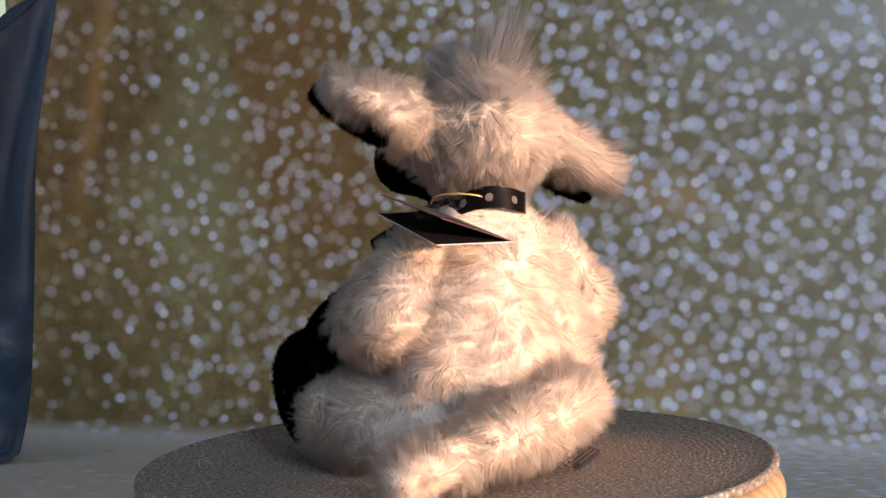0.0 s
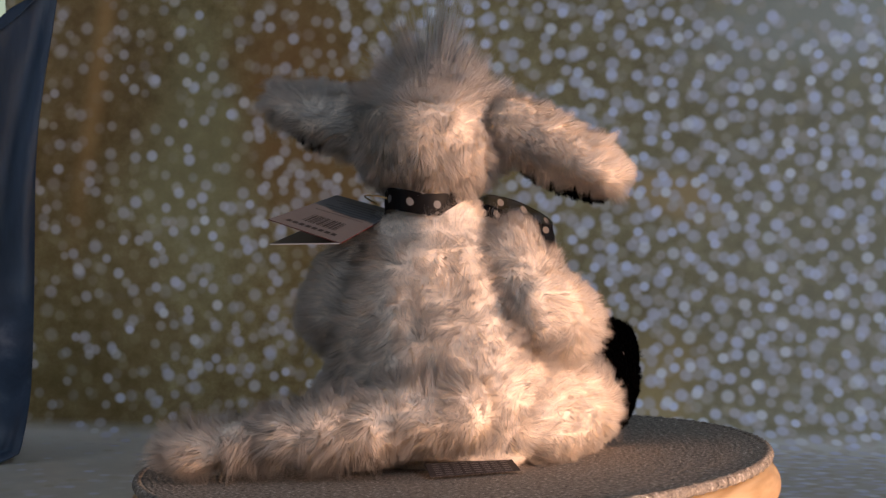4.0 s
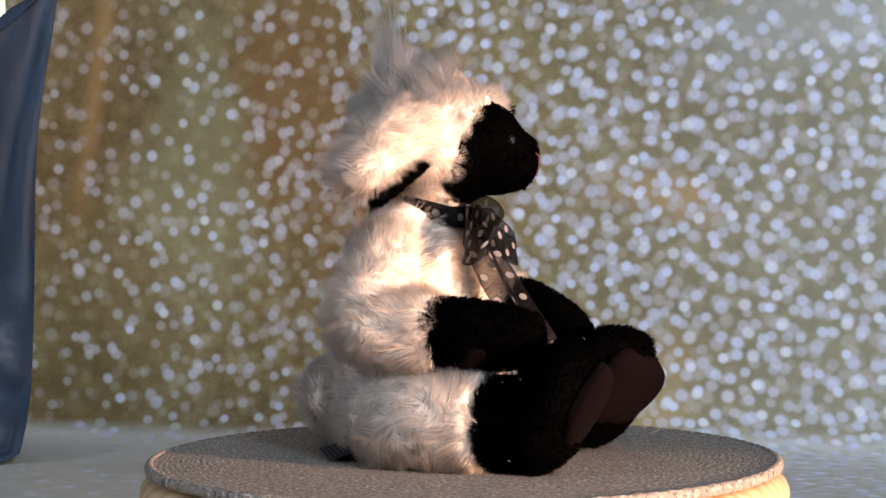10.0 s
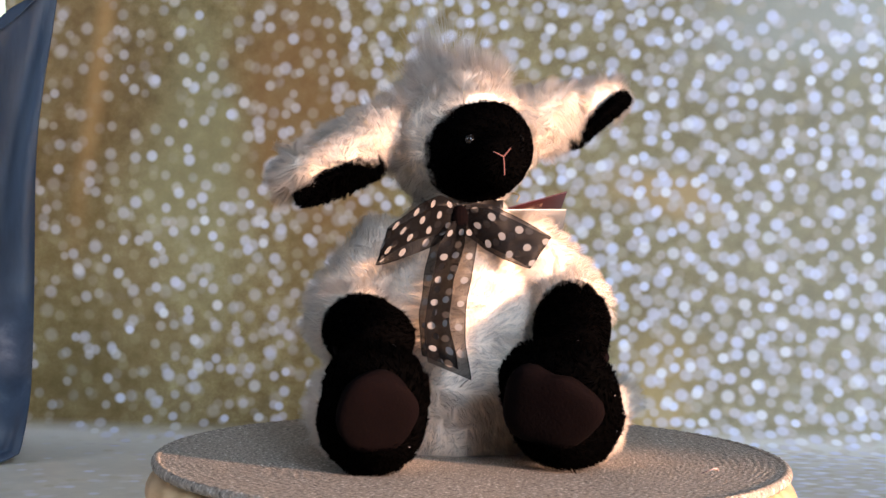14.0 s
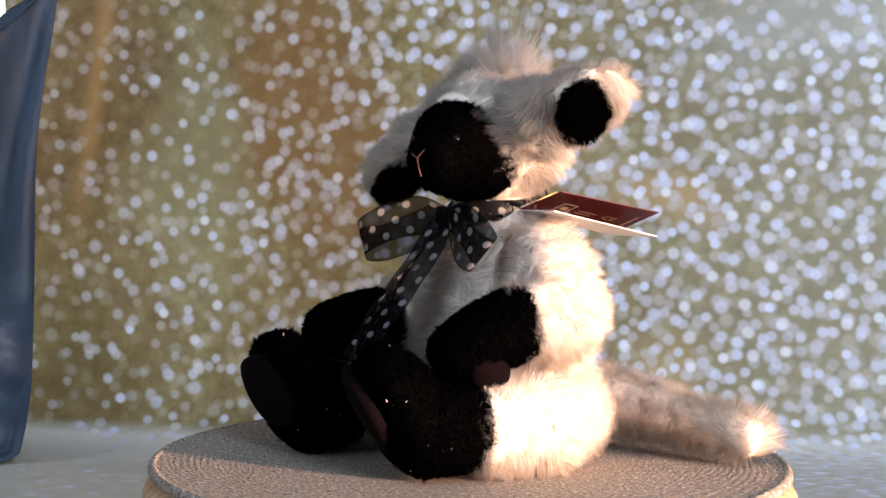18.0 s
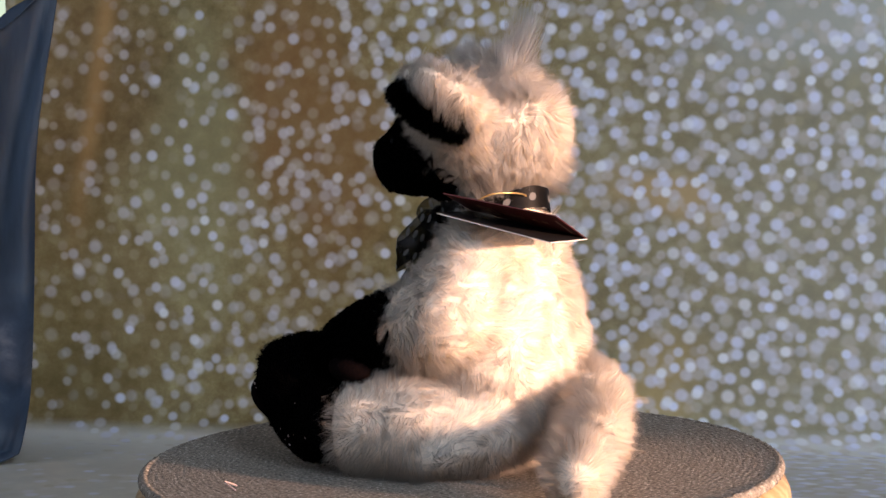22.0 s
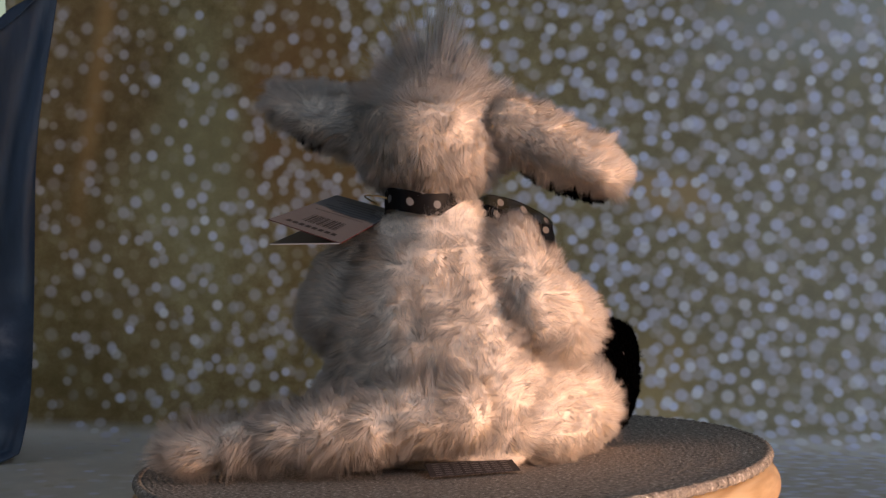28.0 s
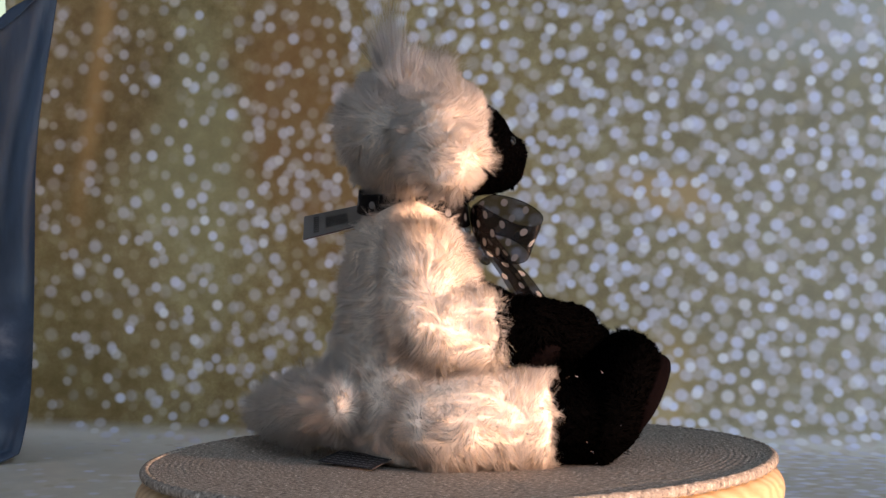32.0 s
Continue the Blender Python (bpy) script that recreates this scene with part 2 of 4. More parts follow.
def organza_material(name, cover):
    """Sheer black ribbon with printed white dots and a woven edge."""
    m, t, b = material(name, (0.003, 0.0025, 0.0025), 0.5)
    b.inputs["Specular IOR Level"].default_value = 0.08
    uv = t.nodes.new("ShaderNodeUVMap").outputs[0]
    sep = t.nodes.new("ShaderNodeSeparateXYZ")
    t.links.new(uv, sep.inputs[0])
    u, v = sep.outputs[0], sep.outputs[1]

    def dots(du, dv):
        cu = maths(t, "SUBTRACT", maths(t, "FRACT", maths(t, "ADD", maths(t, "DIVIDE", u, 0.0140), du)), 0.5)
        cv = maths(t, "SUBTRACT", maths(t, "FRACT", maths(t, "ADD", maths(t, "DIVIDE", v, 0.0140), dv)), 0.5)
        d2 = maths(t, "ADD", maths(t, "MULTIPLY", cu, cu), maths(t, "MULTIPLY", cv, cv))
        return maths(t, "LESS_THAN", d2, 0.0205)
    dot = maths(t, "MAXIMUM", dots(0.0, 0.0), dots(0.5, 0.5))
    edge = maths(t, "GREATER_THAN", maths(t, "ABSOLUTE", v), 0.0100)
    t.links.new(mix_color(t, dot, (0.003, 0.0025, 0.0025), (0.15, 0.145, 0.14)), b.inputs["Base Color"])
    opaque = maths(t, "MAXIMUM", maths(t, "MAXIMUM", maths(t, "MULTIPLY", dot, 0.97), maths(t, "MULTIPLY", edge, 0.97)), cover)
    tr = t.nodes.new("ShaderNodeBsdfTransparent")
    mx = t.nodes.new("ShaderNodeMixShader")
    t.links.new(opaque, mx.inputs[0])
    t.links.new(tr.outputs[0], mx.inputs[1])
    t.links.new(b.outputs[0], mx.inputs[2])
    t.links.new(mx.outputs[0], t.nodes["Material Output"].inputs[0])
    return m


ORGANZA = organza_material("organza", 0.83)
ORGANZA_FOLDED = organza_material("folded_organza", 0.985)
CARD_WHITE = plain_fabric("white_card", (0.70, 0.69, 0.67), (0.64, 0.63, 0.61), 90, 0.45, 0.0001)
CARD_GREY = plain_fabric("grey_card", (0.11, 0.11, 0.115), (0.09, 0.09, 0.095), 90, 0.45, 0.0001)
CARD_RED = plain_fabric("dark_red_card", (0.060, 0.006, 0.006), (0.085, 0.010, 0.009), 50, 0.45, 0.0001)
CARD_BLACK = plain_fabric("black_card", (0.012, 0.010, 0.011), (0.02, 0.016, 0.016), 50, 0.4, 0.0001)
INK = material("black_ink", (0.012, 0.012, 0.013), 0.6)[0]
INK_GREY = material("grey_ink", (0.06, 0.06, 0.062), 0.6)[0]
INK_PALE = material("pale_ink", (0.16, 0.15, 0.15), 0.7)[0]
INK_GOLD = material("gold_ink", (0.55, 0.38, 0.26), 0.5)[0]
LABEL_CLOTH = plain_fabric("black_label_cloth", (0.016, 0.013, 0.014), (0.03, 0.025, 0.026), 120)


# ---- mesh helpers ----
MM = 0.001


def build(name, verts, faces, mat, parent=None, smooth=True, label=""):
    me = bpy.data.meshes.new(name)
    me.from_pydata([tuple(v) for v in verts], [], [tuple(int(i) for i in f) for f in faces])
    me.polygons.foreach_set("use_smooth", [smooth] * len(me.polygons))
    for mm in (mat if isinstance(mat, (list, tuple)) else [mat]):
        me.materials.append(mm)
    me.update()
    ob = new(name, me)
    if parent is not None:
        ob.parent = parent
    return tagged(ob, label)


def part(name, bm, mat, parent, label=""):
    me = bpy.data.meshes.new(name)
    bm.to_mesh(me)
    bm.free()
    me.materials.append(mat)
    ob = new(name, me)
    ob.parent = parent
    return tagged(ob, label)


def box(bm, lo, hi, bevel=0.0):
    g = bmesh.ops.create_cube(bm, size=1.0)["verts"]
    for v in g:
        v.co = Vector([lo[k] + (v.co[k] + 0.5) * (hi[k] - lo[k]) for k in range(3)])
    if bevel:
        bmesh.ops.bevel(bm, geom=list({e for v in g for e in v.link_edges}), offset=bevel, segments=2, affect="EDGES")


def box_thing(name, lo, hi, mat, bevel=0.0, parent=None):
    bm = bmesh.new()
    box(bm, lo, hi, bevel)
    me = bpy.data.meshes.new(name)
    bm.to_mesh(me)
    bm.free()
    me.materials.append(mat)
    ob = new(name, me)
    if parent:
        ob.parent = parent
    return ob


def smooth_rows(rows, sub):
    """Catmull-Rom through the rows of numbers."""
    a = np.array(rows, float)
    p = np.vstack([2 * a[0] - a[1], a, 2 * a[-1] - a[-2]])
    out = []
    for i in range(1, len(p) - 2):
        for s in np.linspace(0, 1, sub, endpoint=False):
            out.append(0.5 * (2 * p[i] + (p[i + 1] - p[i - 1]) * s + (2 * p[i - 1] - 5 * p[i] + 4 * p[i + 1] - p[i + 2]) * s * s
                              + (3 * p[i] - p[i - 1] - 3 * p[i + 1] + p[i + 2]) * s ** 3))
    out.append(a[-1])
    return np.array(out)


def unit(a):
    return a / np.maximum(np.linalg.norm(a, axis=-1, keepdims=True), 1e-9)


def loft(rings, side=(1, 0, 0), seg=32, sub=5, caps=(0.7, 0.7)):
    """A closed body along a spine. Rings in mm: x, y, z, half width along side, half width across it. Returns verts (m), quads."""
    r = smooth_rows(rings, sub)
    pos, ra, rb = r[:, :3], r[:, 3], r[:, 4]
    tan = unit(np.gradient(pos, axis=0))
    for end, depth in ((0, caps[0]), (-1, caps[1])):
        d = -tan[0] if end == 0 else tan[-1]
        a, b = ra[end], rb[end]
        steps = np.radians([30, 55, 75, 87])
        cp = np.array([pos[end] + d * min(a, b) * depth * np.sin(s) for s in steps])
        ca, cb = a * np.cos(steps), b * np.cos(steps)
        ct = np.repeat(tan[[end]], 4, axis=0)
        if end == 0:
            pos, ra, rb, tan = np.vstack([cp[::-1], pos]), np.r_[ca[::-1], ra], np.r_[cb[::-1], rb], np.vstack([ct, tan])
        else:
            pos, ra, rb, tan = np.vstack([pos, cp]), np.r_[ra, ca], np.r_[rb, cb], np.vstack([tan, ct])
    u = np.array(side, float)[None, :]
    u = unit(u - (tan @ u[0])[:, None] * tan)
    w = np.cross(tan, u)
    ang = np.linspace(0, 2 * np.pi, seg, endpoint=False)
    v = pos[:, None, :] + ra[:, None, None] * np.cos(ang)[None, :, None] * u[:, None, :] + rb[:, None, None] * np.sin(ang)[None, :, None] * w[:, None, :]
    n = len(pos)
    i, j = np.meshgrid(np.arange(n - 1), np.arange(seg), indexing="ij")
    k = (j + 1) % seg
    q = np.stack([i * seg + j, i * seg + k, (i + 1) * seg + k, (i + 1) * seg + j], -1).reshape(-1, 4)
    v = v.reshape(-1, 3) * MM
    v = np.vstack([v, v[:seg].mean(0), v[-seg:].mean(0)])
    a, b = len(v) - 2, len(v) - 1
    j = np.arange(seg)
    q = np.vstack([q, np.stack([(j + 1) % seg, j, np.full(seg, a), np.full(seg, a)], -1),
                   np.stack([(n - 1) * seg + j, (n - 1) * seg + (j + 1) % seg, np.full(seg, b), np.full(seg, b)], -1)])
    return v, q


RNG = np.random.default_rng(7)
WAVES = [(RNG.normal(size=(8, 3)), RNG.uniform(0, 6.28, 8), unit(RNG.normal(size=(8, 3)))) for _ in range(3)]


def swirl(p, size, which=0):
    """A smooth random vector field, size in metres."""
    k, ph, d = WAVES[which]
    return (np.sin(p @ k.T * (2.2 / size) + ph) @ d) * 0.5


def surface(v, q):
    t = np.vstack([q[:, [0, 1, 2]], q[:, [0, 2, 3]]])
    c = np.cross(v[t[:, 1]] - v[t[:, 0]], v[t[:, 2]] - v[t[:, 0]])
    area = np.linalg.norm(c, axis=1) / 2
    ok = area > 1e-12
    t, c, area = t[ok], c[ok], area[ok]
    vn = np.zeros_like(v)
    for k in range(3):
        np.add.at(vn, t[:, k], c)
    return t, area, unit(vn)


def scatter(v, q, count, keep=None):
    t, area, vn = surface(v, q)
    i = RNG.choice(len(t), count, p=area / area.sum())
    a, b = RNG.random(count), RNG.random(count)
    flip = a + b > 1
    a[flip], b[flip] = 1 - a[flip], 1 - b[flip]
    w = np.stack([1 - a - b, a, b], 1)[:, :, None]
    p, n = (v[t[i]] * w).sum(1), unit((vn[t[i]] * w).sum(1))
    if keep is not None:
        k = keep(p, n)
        p, n = p[k], n[k]
    return p, n


def cells(p, size, seed):
    """Groups roots into uneven patches of about the given size; returns the patch of each root."""
    q = np.floor((p + swirl(p, size * 2.5, seed % 3) * size * 0.6) / size + seed * 0.37).astype(np.int64)
    return np.unique(q @ np.array((73856093, 19349663, 83492791)), return_inverse=True)[1].ravel()


def strands(p, n, length, comb, lift, width, droop=0.3, wild=0.11, clump=0.62, seed=0, levels=3, lock=0.0062, tuft=0.015, gather=0.42):
    """Fibres as narrow tapered strips, gathered into locks and locks into tufts. comb: where they lie; lift: how far they stand up (0 to 1)."""
    m = len(p)
    lk, tf = cells(p, lock, seed), cells(p, tuft, seed + 1)
    nl, nt = lk.max() + 1, tf.max() + 1
    comb = np.broadcast_to(np.array(comb, float), (m, 3)) + swirl(p, 0.045, (seed + 1) % 3) * 0.8
    # some locks stand out from the pile
    stray = (RNG.random(nl) < 0.09)[lk][:, None]
    lift = np.where(stray, min(lift + 0.28, 1.0), lift)
    lean = comb - (comb * n).sum(1, keepdims=True) * n
    d = n * lift + unit(lean) * (1 - lift) + swirl(p, 0.030, seed % 3) * clump * 0.6
    d = d + (RNG.normal(size=(nt, 3)) * 0.46 * clump)[tf] + (RNG.normal(size=(nl, 3)) * 0.20 * clump)[lk] + RNG.normal(size=(m, 3)) * wild
    d = unit(d)
    inside = (d * n).sum(1, keepdims=True)
    d = unit(d + n * np.maximum(0.15 - inside, 0))
    ln = length * RNG.uniform(0.72, 1.05, (m, 1)) * RNG.uniform(0.72, 1.12, nl)[lk][:, None] * RNG.uniform(0.85, 1.15, nt)[tf][:, None] * np.where(stray, 1.30, 1.0)
    bend = unit(comb) * droop + swirl(p, 0.02, seed % 3) * 0.2
    tip = p + ln * (d + bend * 0.5)
    # nothing hangs over the sewn label
    over = (np.hypot(tip[:, 0] + 0.032, tip[:, 1] - 0.058) < 0.038) & (tip[:, 2] < 0.0060)
    ln = np.where(over[:, None], ln * 0.15, ln)
    tip = p + ln * (d + bend * 0.5)
    share = np.bincount(lk, minlength=nl)
    mid = np.stack([np.bincount(lk, tip[:, k], nl) / share for k in range(3)], 1)[lk]
    pull = (mid - tip) * gather * RNG.uniform(0.5, 1.1, (m, 1))
    side = unit(np.cross(d, RNG.normal(size=(m, 3))))
    flat = np.cross(side, d)
    flat = flat * np.sign((flat * n).sum(1, keepdims=True) + 1e-9)
    vs, ns, uv = [], [], []
    tone = RNG.random((m, 1))
    for s in np.linspace(0, 1, levels):
        c = p + ln * (d * s + bend * s * s * 0.5) + pull * s ** 1.4
        w = width * (1 - 0.82 * s ** 1.5)
        vs += [c - side * w / 2, c + side * w / 2]
        sn = unit(n * 0.66 + flat * 0.14 + d * 0.50 * s)
        ns += [sn, sn]
        uv += [np.hstack([tone, np.full((m, 1), s)])] * 2
    v = np.stack(vs, 1).reshape(-1, 3)
    nn = np.stack(ns, 1).reshape(-1, 3)
    u = np.stack(uv, 1).reshape(-1, 2)
    base = np.arange(m)[:, None] * (2 * levels)
    q = np.concatenate([base + np.array([[2 * k, 2 * k + 1, 2 * k + 3, 2 * k + 2]]) for k in range(levels - 1)], 0)
    return v, q, nn, u


def wisps(body, share, length, comb, seed, keep=None):
    """Longer loose locks that break the outline of the pile."""
    p, n = scatter(*body, share, keep)
    lk = cells(p, 0.0042, seed)
    on = (RNG.random(lk.max() + 1) < 0.18)[lk]
    p, n = p[on], n[on]
    return strands(p, n, length, comb, 0.70, 0.00020, 0.15, wild=0.10, clump=0.9, seed=seed, lock=0.0042, gather=0.6)


def fatten(body, by):
    """Pads the body out and gives it the lumps and rows of a stuffed plush skin."""
    v, q = body
    n = surface(v, q)[2]
    lumps = 0.0011 * swirl(v, 0.034, 1)[:, 0] + 0.0009 * swirl(v, 0.018, 2)[:, 1]
    rows = 0.0003 * np.sin(v[:, 2] * 560 + swirl(v, 0.05, 0)[:, 2] * 3.0)
    return v + n * (by + lumps + rows)[:, None], q


def furry(name, body, fibres, mat, parent, label=""):
    """One mesh: a stuffed body and the pile on it."""
    v, q = body
    _, _, vn = surface(v, q)
    vs, qs, ns, us = [v], [q], [vn], [np.full((len(v), 2), 0.1)]
    off = len(v)
    for fv, fq, fn, fu in fibres:
        vs.append(fv), qs.append(fq + off), ns.append(fn), us.append(fu)
        off += len(fv)
    v, q, nn, u = np.vstack(vs), np.vstack(qs), np.vstack(ns), np.vstack(us)
    tri = q[:, 2] == q[:, 3]
    loops = np.concatenate([q[~tri].ravel(), q[tri][:, :3].ravel()]).astype(np.int32)
    total = np.concatenate([np.full((~tri).sum(), 4), np.full(tri.sum(), 3)]).astype(np.int32)
    start = np.concatenate([[0], np.cumsum(total)[:-1]]).astype(np.int32)
    me = bpy.data.meshes.new(name)
    me.vertices.add(len(v))
    me.vertices.foreach_set("co", v.astype(np.float32).ravel())
    me.loops.add(len(loops))
    me.loops.foreach_set("vertex_index", loops)
    me.polygons.add(len(total))
    me.polygons.foreach_set("loop_start", start)
    me.polygons.foreach_set("use_smooth", np.ones(len(total), bool))
    me.update(calc_edges=True)
    layer = me.uv_layers.new(name="UVMap")
    layer.data.foreach_set("uv", u[loops].astype(np.float32).ravel())
    me.normals_split_custom_set_from_vertices(nn.astype(np.float32))
    me.materials.append(mat)
    if mat is FUR_WHITE:
        # the woven backing under the pile lets no light through
        me.materials.append(BACK_WHITE)
        q0 = body[1]
        tri0 = q0[:, 2] == q0[:, 3]
        index = np.zeros(len(total), np.int32)
        index[:(~tri0).sum()] = 1
        index[(~tri).sum():] = 1
        me.polygons.foreach_set("material_index", index)
    ob = new(name, me)
    ob.parent = parent
    return tagged(ob, label)


def empty(name, label, category, group="", kind=""):
    return tagged(new(name), label, category, group, kind)


# ---- the room round the table ----
def slab(name, lo, hi, mat):
    return tagged(box_thing(name, lo, hi, mat), kind="structure")


slab("floor", (-1.9, -2.5, -0.86), (1.4, 1.4, -0.80), BOARDS)
slab("ceiling", (-1.9, -2.5, 1.70), (1.4, 1.4, 1.76), CEIL)
# north wall with a small window beyond the backdrop's edge
slab("wall_north", (-0.46, 1.4, -0.86), (1.4, 1.5, 1.76), WALL)
slab("wall_north", (-1.9, 1.4, -0.86), (-1.15, 1.5, 1.76), WALL)
slab("wall_north", (-1.15, 1.4, -0.86), (-0.46, 1.5, 0.15), WALL)
slab("wall_north", (-1.15, 1.4, 1.10), (-0.46, 1.5, 1.76), WALL)
slab("wall_west", (-2.0, -2.5, -0.86), (-1.9, 1.5, 0.50), WALL)
slab("wall_west", (-2.0, -2.5, 1.30), (-1.9, 1.5, 1.76), WALL)
slab("wall_west", (-2.0, -2.5, 0.50), (-1.9, -1.50, 1.30), WALL)
slab("wall_west", (-2.0, -0.70, 0.50), (-1.9, 1.5, 1.30), WALL)
# unseen east wall: its window lets the low sun in, cropped to the lamb
WY0, WY1, WZ0, WZ1 = -1.48, -0.919, -0.34, 0.337
slab("wall_east", (1.4, -2.5, -0.86), (1.5, 1.5, WZ0), WALL)
slab("wall_east", (1.4, -2.5, WZ1), (1.5, 1.5, 1.76), WALL)
slab("wall_east", (1.4, -2.5, WZ0), (1.5, WY0, WZ1), WALL)
slab("wall_east", (1.4, WY1, WZ0), (1.5, 1.5, WZ1), WALL)
# south wall, its unseen window behind the camera added for the fill lamp
slab("wall_south", (-2.0, -2.6, -0.86), (1.5, -2.5, 0.75), WALL)
slab("wall_south", (-2.0, -2.6, 1.65), (1.5, -2.5, 1.76), WALL)
slab("wall_south", (-2.0, -2.6, 0.75), (0.53, -2.5, 1.65), WALL)
slab("wall_south", (1.31, -2.6, 0.75), (1.5, -2.5, 1.65), WALL)
slab("table", (-0.75, -0.45, -0.10), (0.75, 0.90, -0.056), PINE)
for lx in (-0.70, 0.64):
    for ly in (-0.40, 0.80):
        slab("table_leg", (lx, ly, -0.80), (lx + 0.06, ly + 0.06, -0.10), PINE)


# ---- the printed backdrop: a sheet that sweeps from the wall onto the table ----
FLOOR_Z, BACK_Y = -0.052, 0.385


def sweep():
    """The sheet stands a little askew: one side of it comes nearer."""
    prof, r = [], 0.040
    for y in np.linspace(-0.35, BACK_Y - r, 24):
        prof.append((y, FLOOR_Z, y - BACK_Y + 0.43 * r))
    for a in np.linspace(0, 90, 11)[1:]:
        prof.append((BACK_Y - r + r * math.sin(radians(a)), FLOOR_Z + r - r * math.cos(radians(a)), r * (radians(a) - 0.57)))
    for z in np.linspace(FLOOR_Z + r, 0.75, 22)[1:]:
        prof.append((BACK_Y + 0.006 * math.sin(z * 6), z, z - FLOOR_Z))
    xs = np.linspace(-0.362, 0.62, 60)
    verts, uvs = [], []
    for y, z, s in prof:
        up = max(0.0, min(1.0, z / 0.2))
        for x in xs + np.clip(0.1 - xs, 0, 0.462) / 0.462 * -0.07 * max(0.0, min(1.0, (0.22 - z) / 0.1)):
            # the free edge curls a little towards the front, and the cloth ripples
            curl = max(0.0, (-0.27 - x) / 0.16)
            askew = -0.21 * x * max(0.0, min(1.0, (y + 0.10) / 0.44))
            verts.append((x, y + askew - 0.05 * curl * curl * up + 0.003 * up * math.sin(x * 17 + z * 3), z + 0.0012 * math.sin(x * 23 + y * 9) * (1 - up)))
            uvs.append((x, s))
    w = len(xs)
    faces = [(i * w + j, i * w + j + 1, (i + 1) * w + j + 1, (i + 1) * w + j) for i in range(len(prof) - 1) for j in range(w - 1)]
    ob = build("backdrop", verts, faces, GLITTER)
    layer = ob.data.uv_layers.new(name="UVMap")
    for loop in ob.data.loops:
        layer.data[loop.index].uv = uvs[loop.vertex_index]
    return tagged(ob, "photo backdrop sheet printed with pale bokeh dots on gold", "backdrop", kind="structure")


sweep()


def vinyl_panel():
    """A slate-blue sheet that hangs in front of the backdrop's edge, its foot curling inwards."""
    prof = smooth_rows([(-0.274, 0.36), (-0.279, 0.316), (-0.2875, 0.255), (-0.2937, 0.219), (-0.300, 0.175), (-0.3037, 0.119), (-0.3065, 0.022), (-0.3085, -0.010), (-0.314, -0.0395), (-0.319, -0.0450), (-0.331, -0.0500)], 6)
    verts, n = [], 18
    for x, z in prof:
        for j in range(n):
            u = j / (n - 1)
            top = 0.279 + (0.022 - 0.16 * u)
            lean = max(0.0, min(1.0, (z + 0.04) / 0.12))
            y = 0.30 + 0.10 * lean * lean * (3 - 2 * lean) + 0.012 * math.sin(u * 11 + z * 4) + 0.005 * math.sin(u * 29 + z * 21) - 0.03 * u
            grow = 1 + 0.10 * lean * lean * (3 - 2 * lean) / 1.1244
            verts.append(((x - 0.16 * u) * grow, y, EYE.z + (min(z, top) - EYE.z) * grow))
    faces = [(i * n + j, (i + 1) * n + j, (i + 1) * n + j + 1, i * n + j + 1) for i in range(len(prof) - 1) for j in range(n - 1)]
    ob = build("vinyl_panel", verts, faces, SLATE)
    so = ob.modifiers.new("thick", "SOLIDIFY")
    so.thickness = 0.0015
    return tagged(ob, "glossy slate-blue vinyl sheet hanging with soft folds beside the backdrop", "curtain")


vinyl_panel()

# ---- the turntable and its mat ----
R_MAT, R_BOARD = 0.165, 0.1675
TILT = Euler((math.atan(-0.0071), math.atan(0.0335), 0)).to_matrix().to_4x4()
OFF = (0.00485, 0.0015)


def lathe(profile, seg):
    verts, faces, n = [], [], len(profile)
    for i in range(seg):
        a = 2 * math.pi * i / seg
        for r, z in profile:
            verts.append((OFF[0] + r * math.cos(a), OFF[1] + r * math.sin(a), z))
    for i in range(seg):
        k = (i + 1) % seg
        for j in range(n - 1):
            faces.append((i * n + j, k * n + j, k * n + j + 1, i * n + j + 1))
    return verts, faces


turntable = empty("turntable", "round pine turntable board under a jute mat", "turntable")
prof = [(0.0005, -0.0062), (R_BOARD - 0.010, -0.0062)]
for a in np.linspace(90, -90, 13):
    prof.append((R_BOARD - 0.011 + 0.0115 * math.cos(radians(a)), -0.0175 + 0.0113 * math.sin(radians(a))))
prof.append((0.0005, -0.0288))
build("board", *lathe(prof, 160), PINE, turntable, label="pale pine board with a rounded edge")
build("base", *lathe([(0.0005, -0.029), (0.11, -0.029), (0.11, -0.046), (0.0005, -0.046)], 64), PINE, turntable)


def knot_mark(at, wide):
    """A dark gash in the board's rounded edge."""
    verts, faces, n, m = [], [], 9, 5
    for i in range(n):
        b_ = radians(62 - 66 * i / (n - 1))
        for j in range(m):
            u = j / (m - 1) - 0.5
            a = at + wide * u * (0.5 + 0.6 * i / n) / R_BOARD + 0.004 * i / n + 0.003 * math.sin(i * 2.1 + j)
            rr = R_BOARD - 0.011 + 0.0117 * math.cos(b_)
            verts.append((OFF[0] + rr * math.cos(a), OFF[1] + rr * math.sin(a), -0.0175 + 0.0115 * math.sin(b_)))
    faces = [(i * m + j, i * m + j + 1, i * m + m + j + 1, i * m + m + j) for i in range(n - 1) for j in range(m - 1)]
    return verts, faces


build("knot_mark", *knot_mark(radians(156), 0.0042), KNOT_BROWN, turntable, label="dark brown knot in the board's edge")


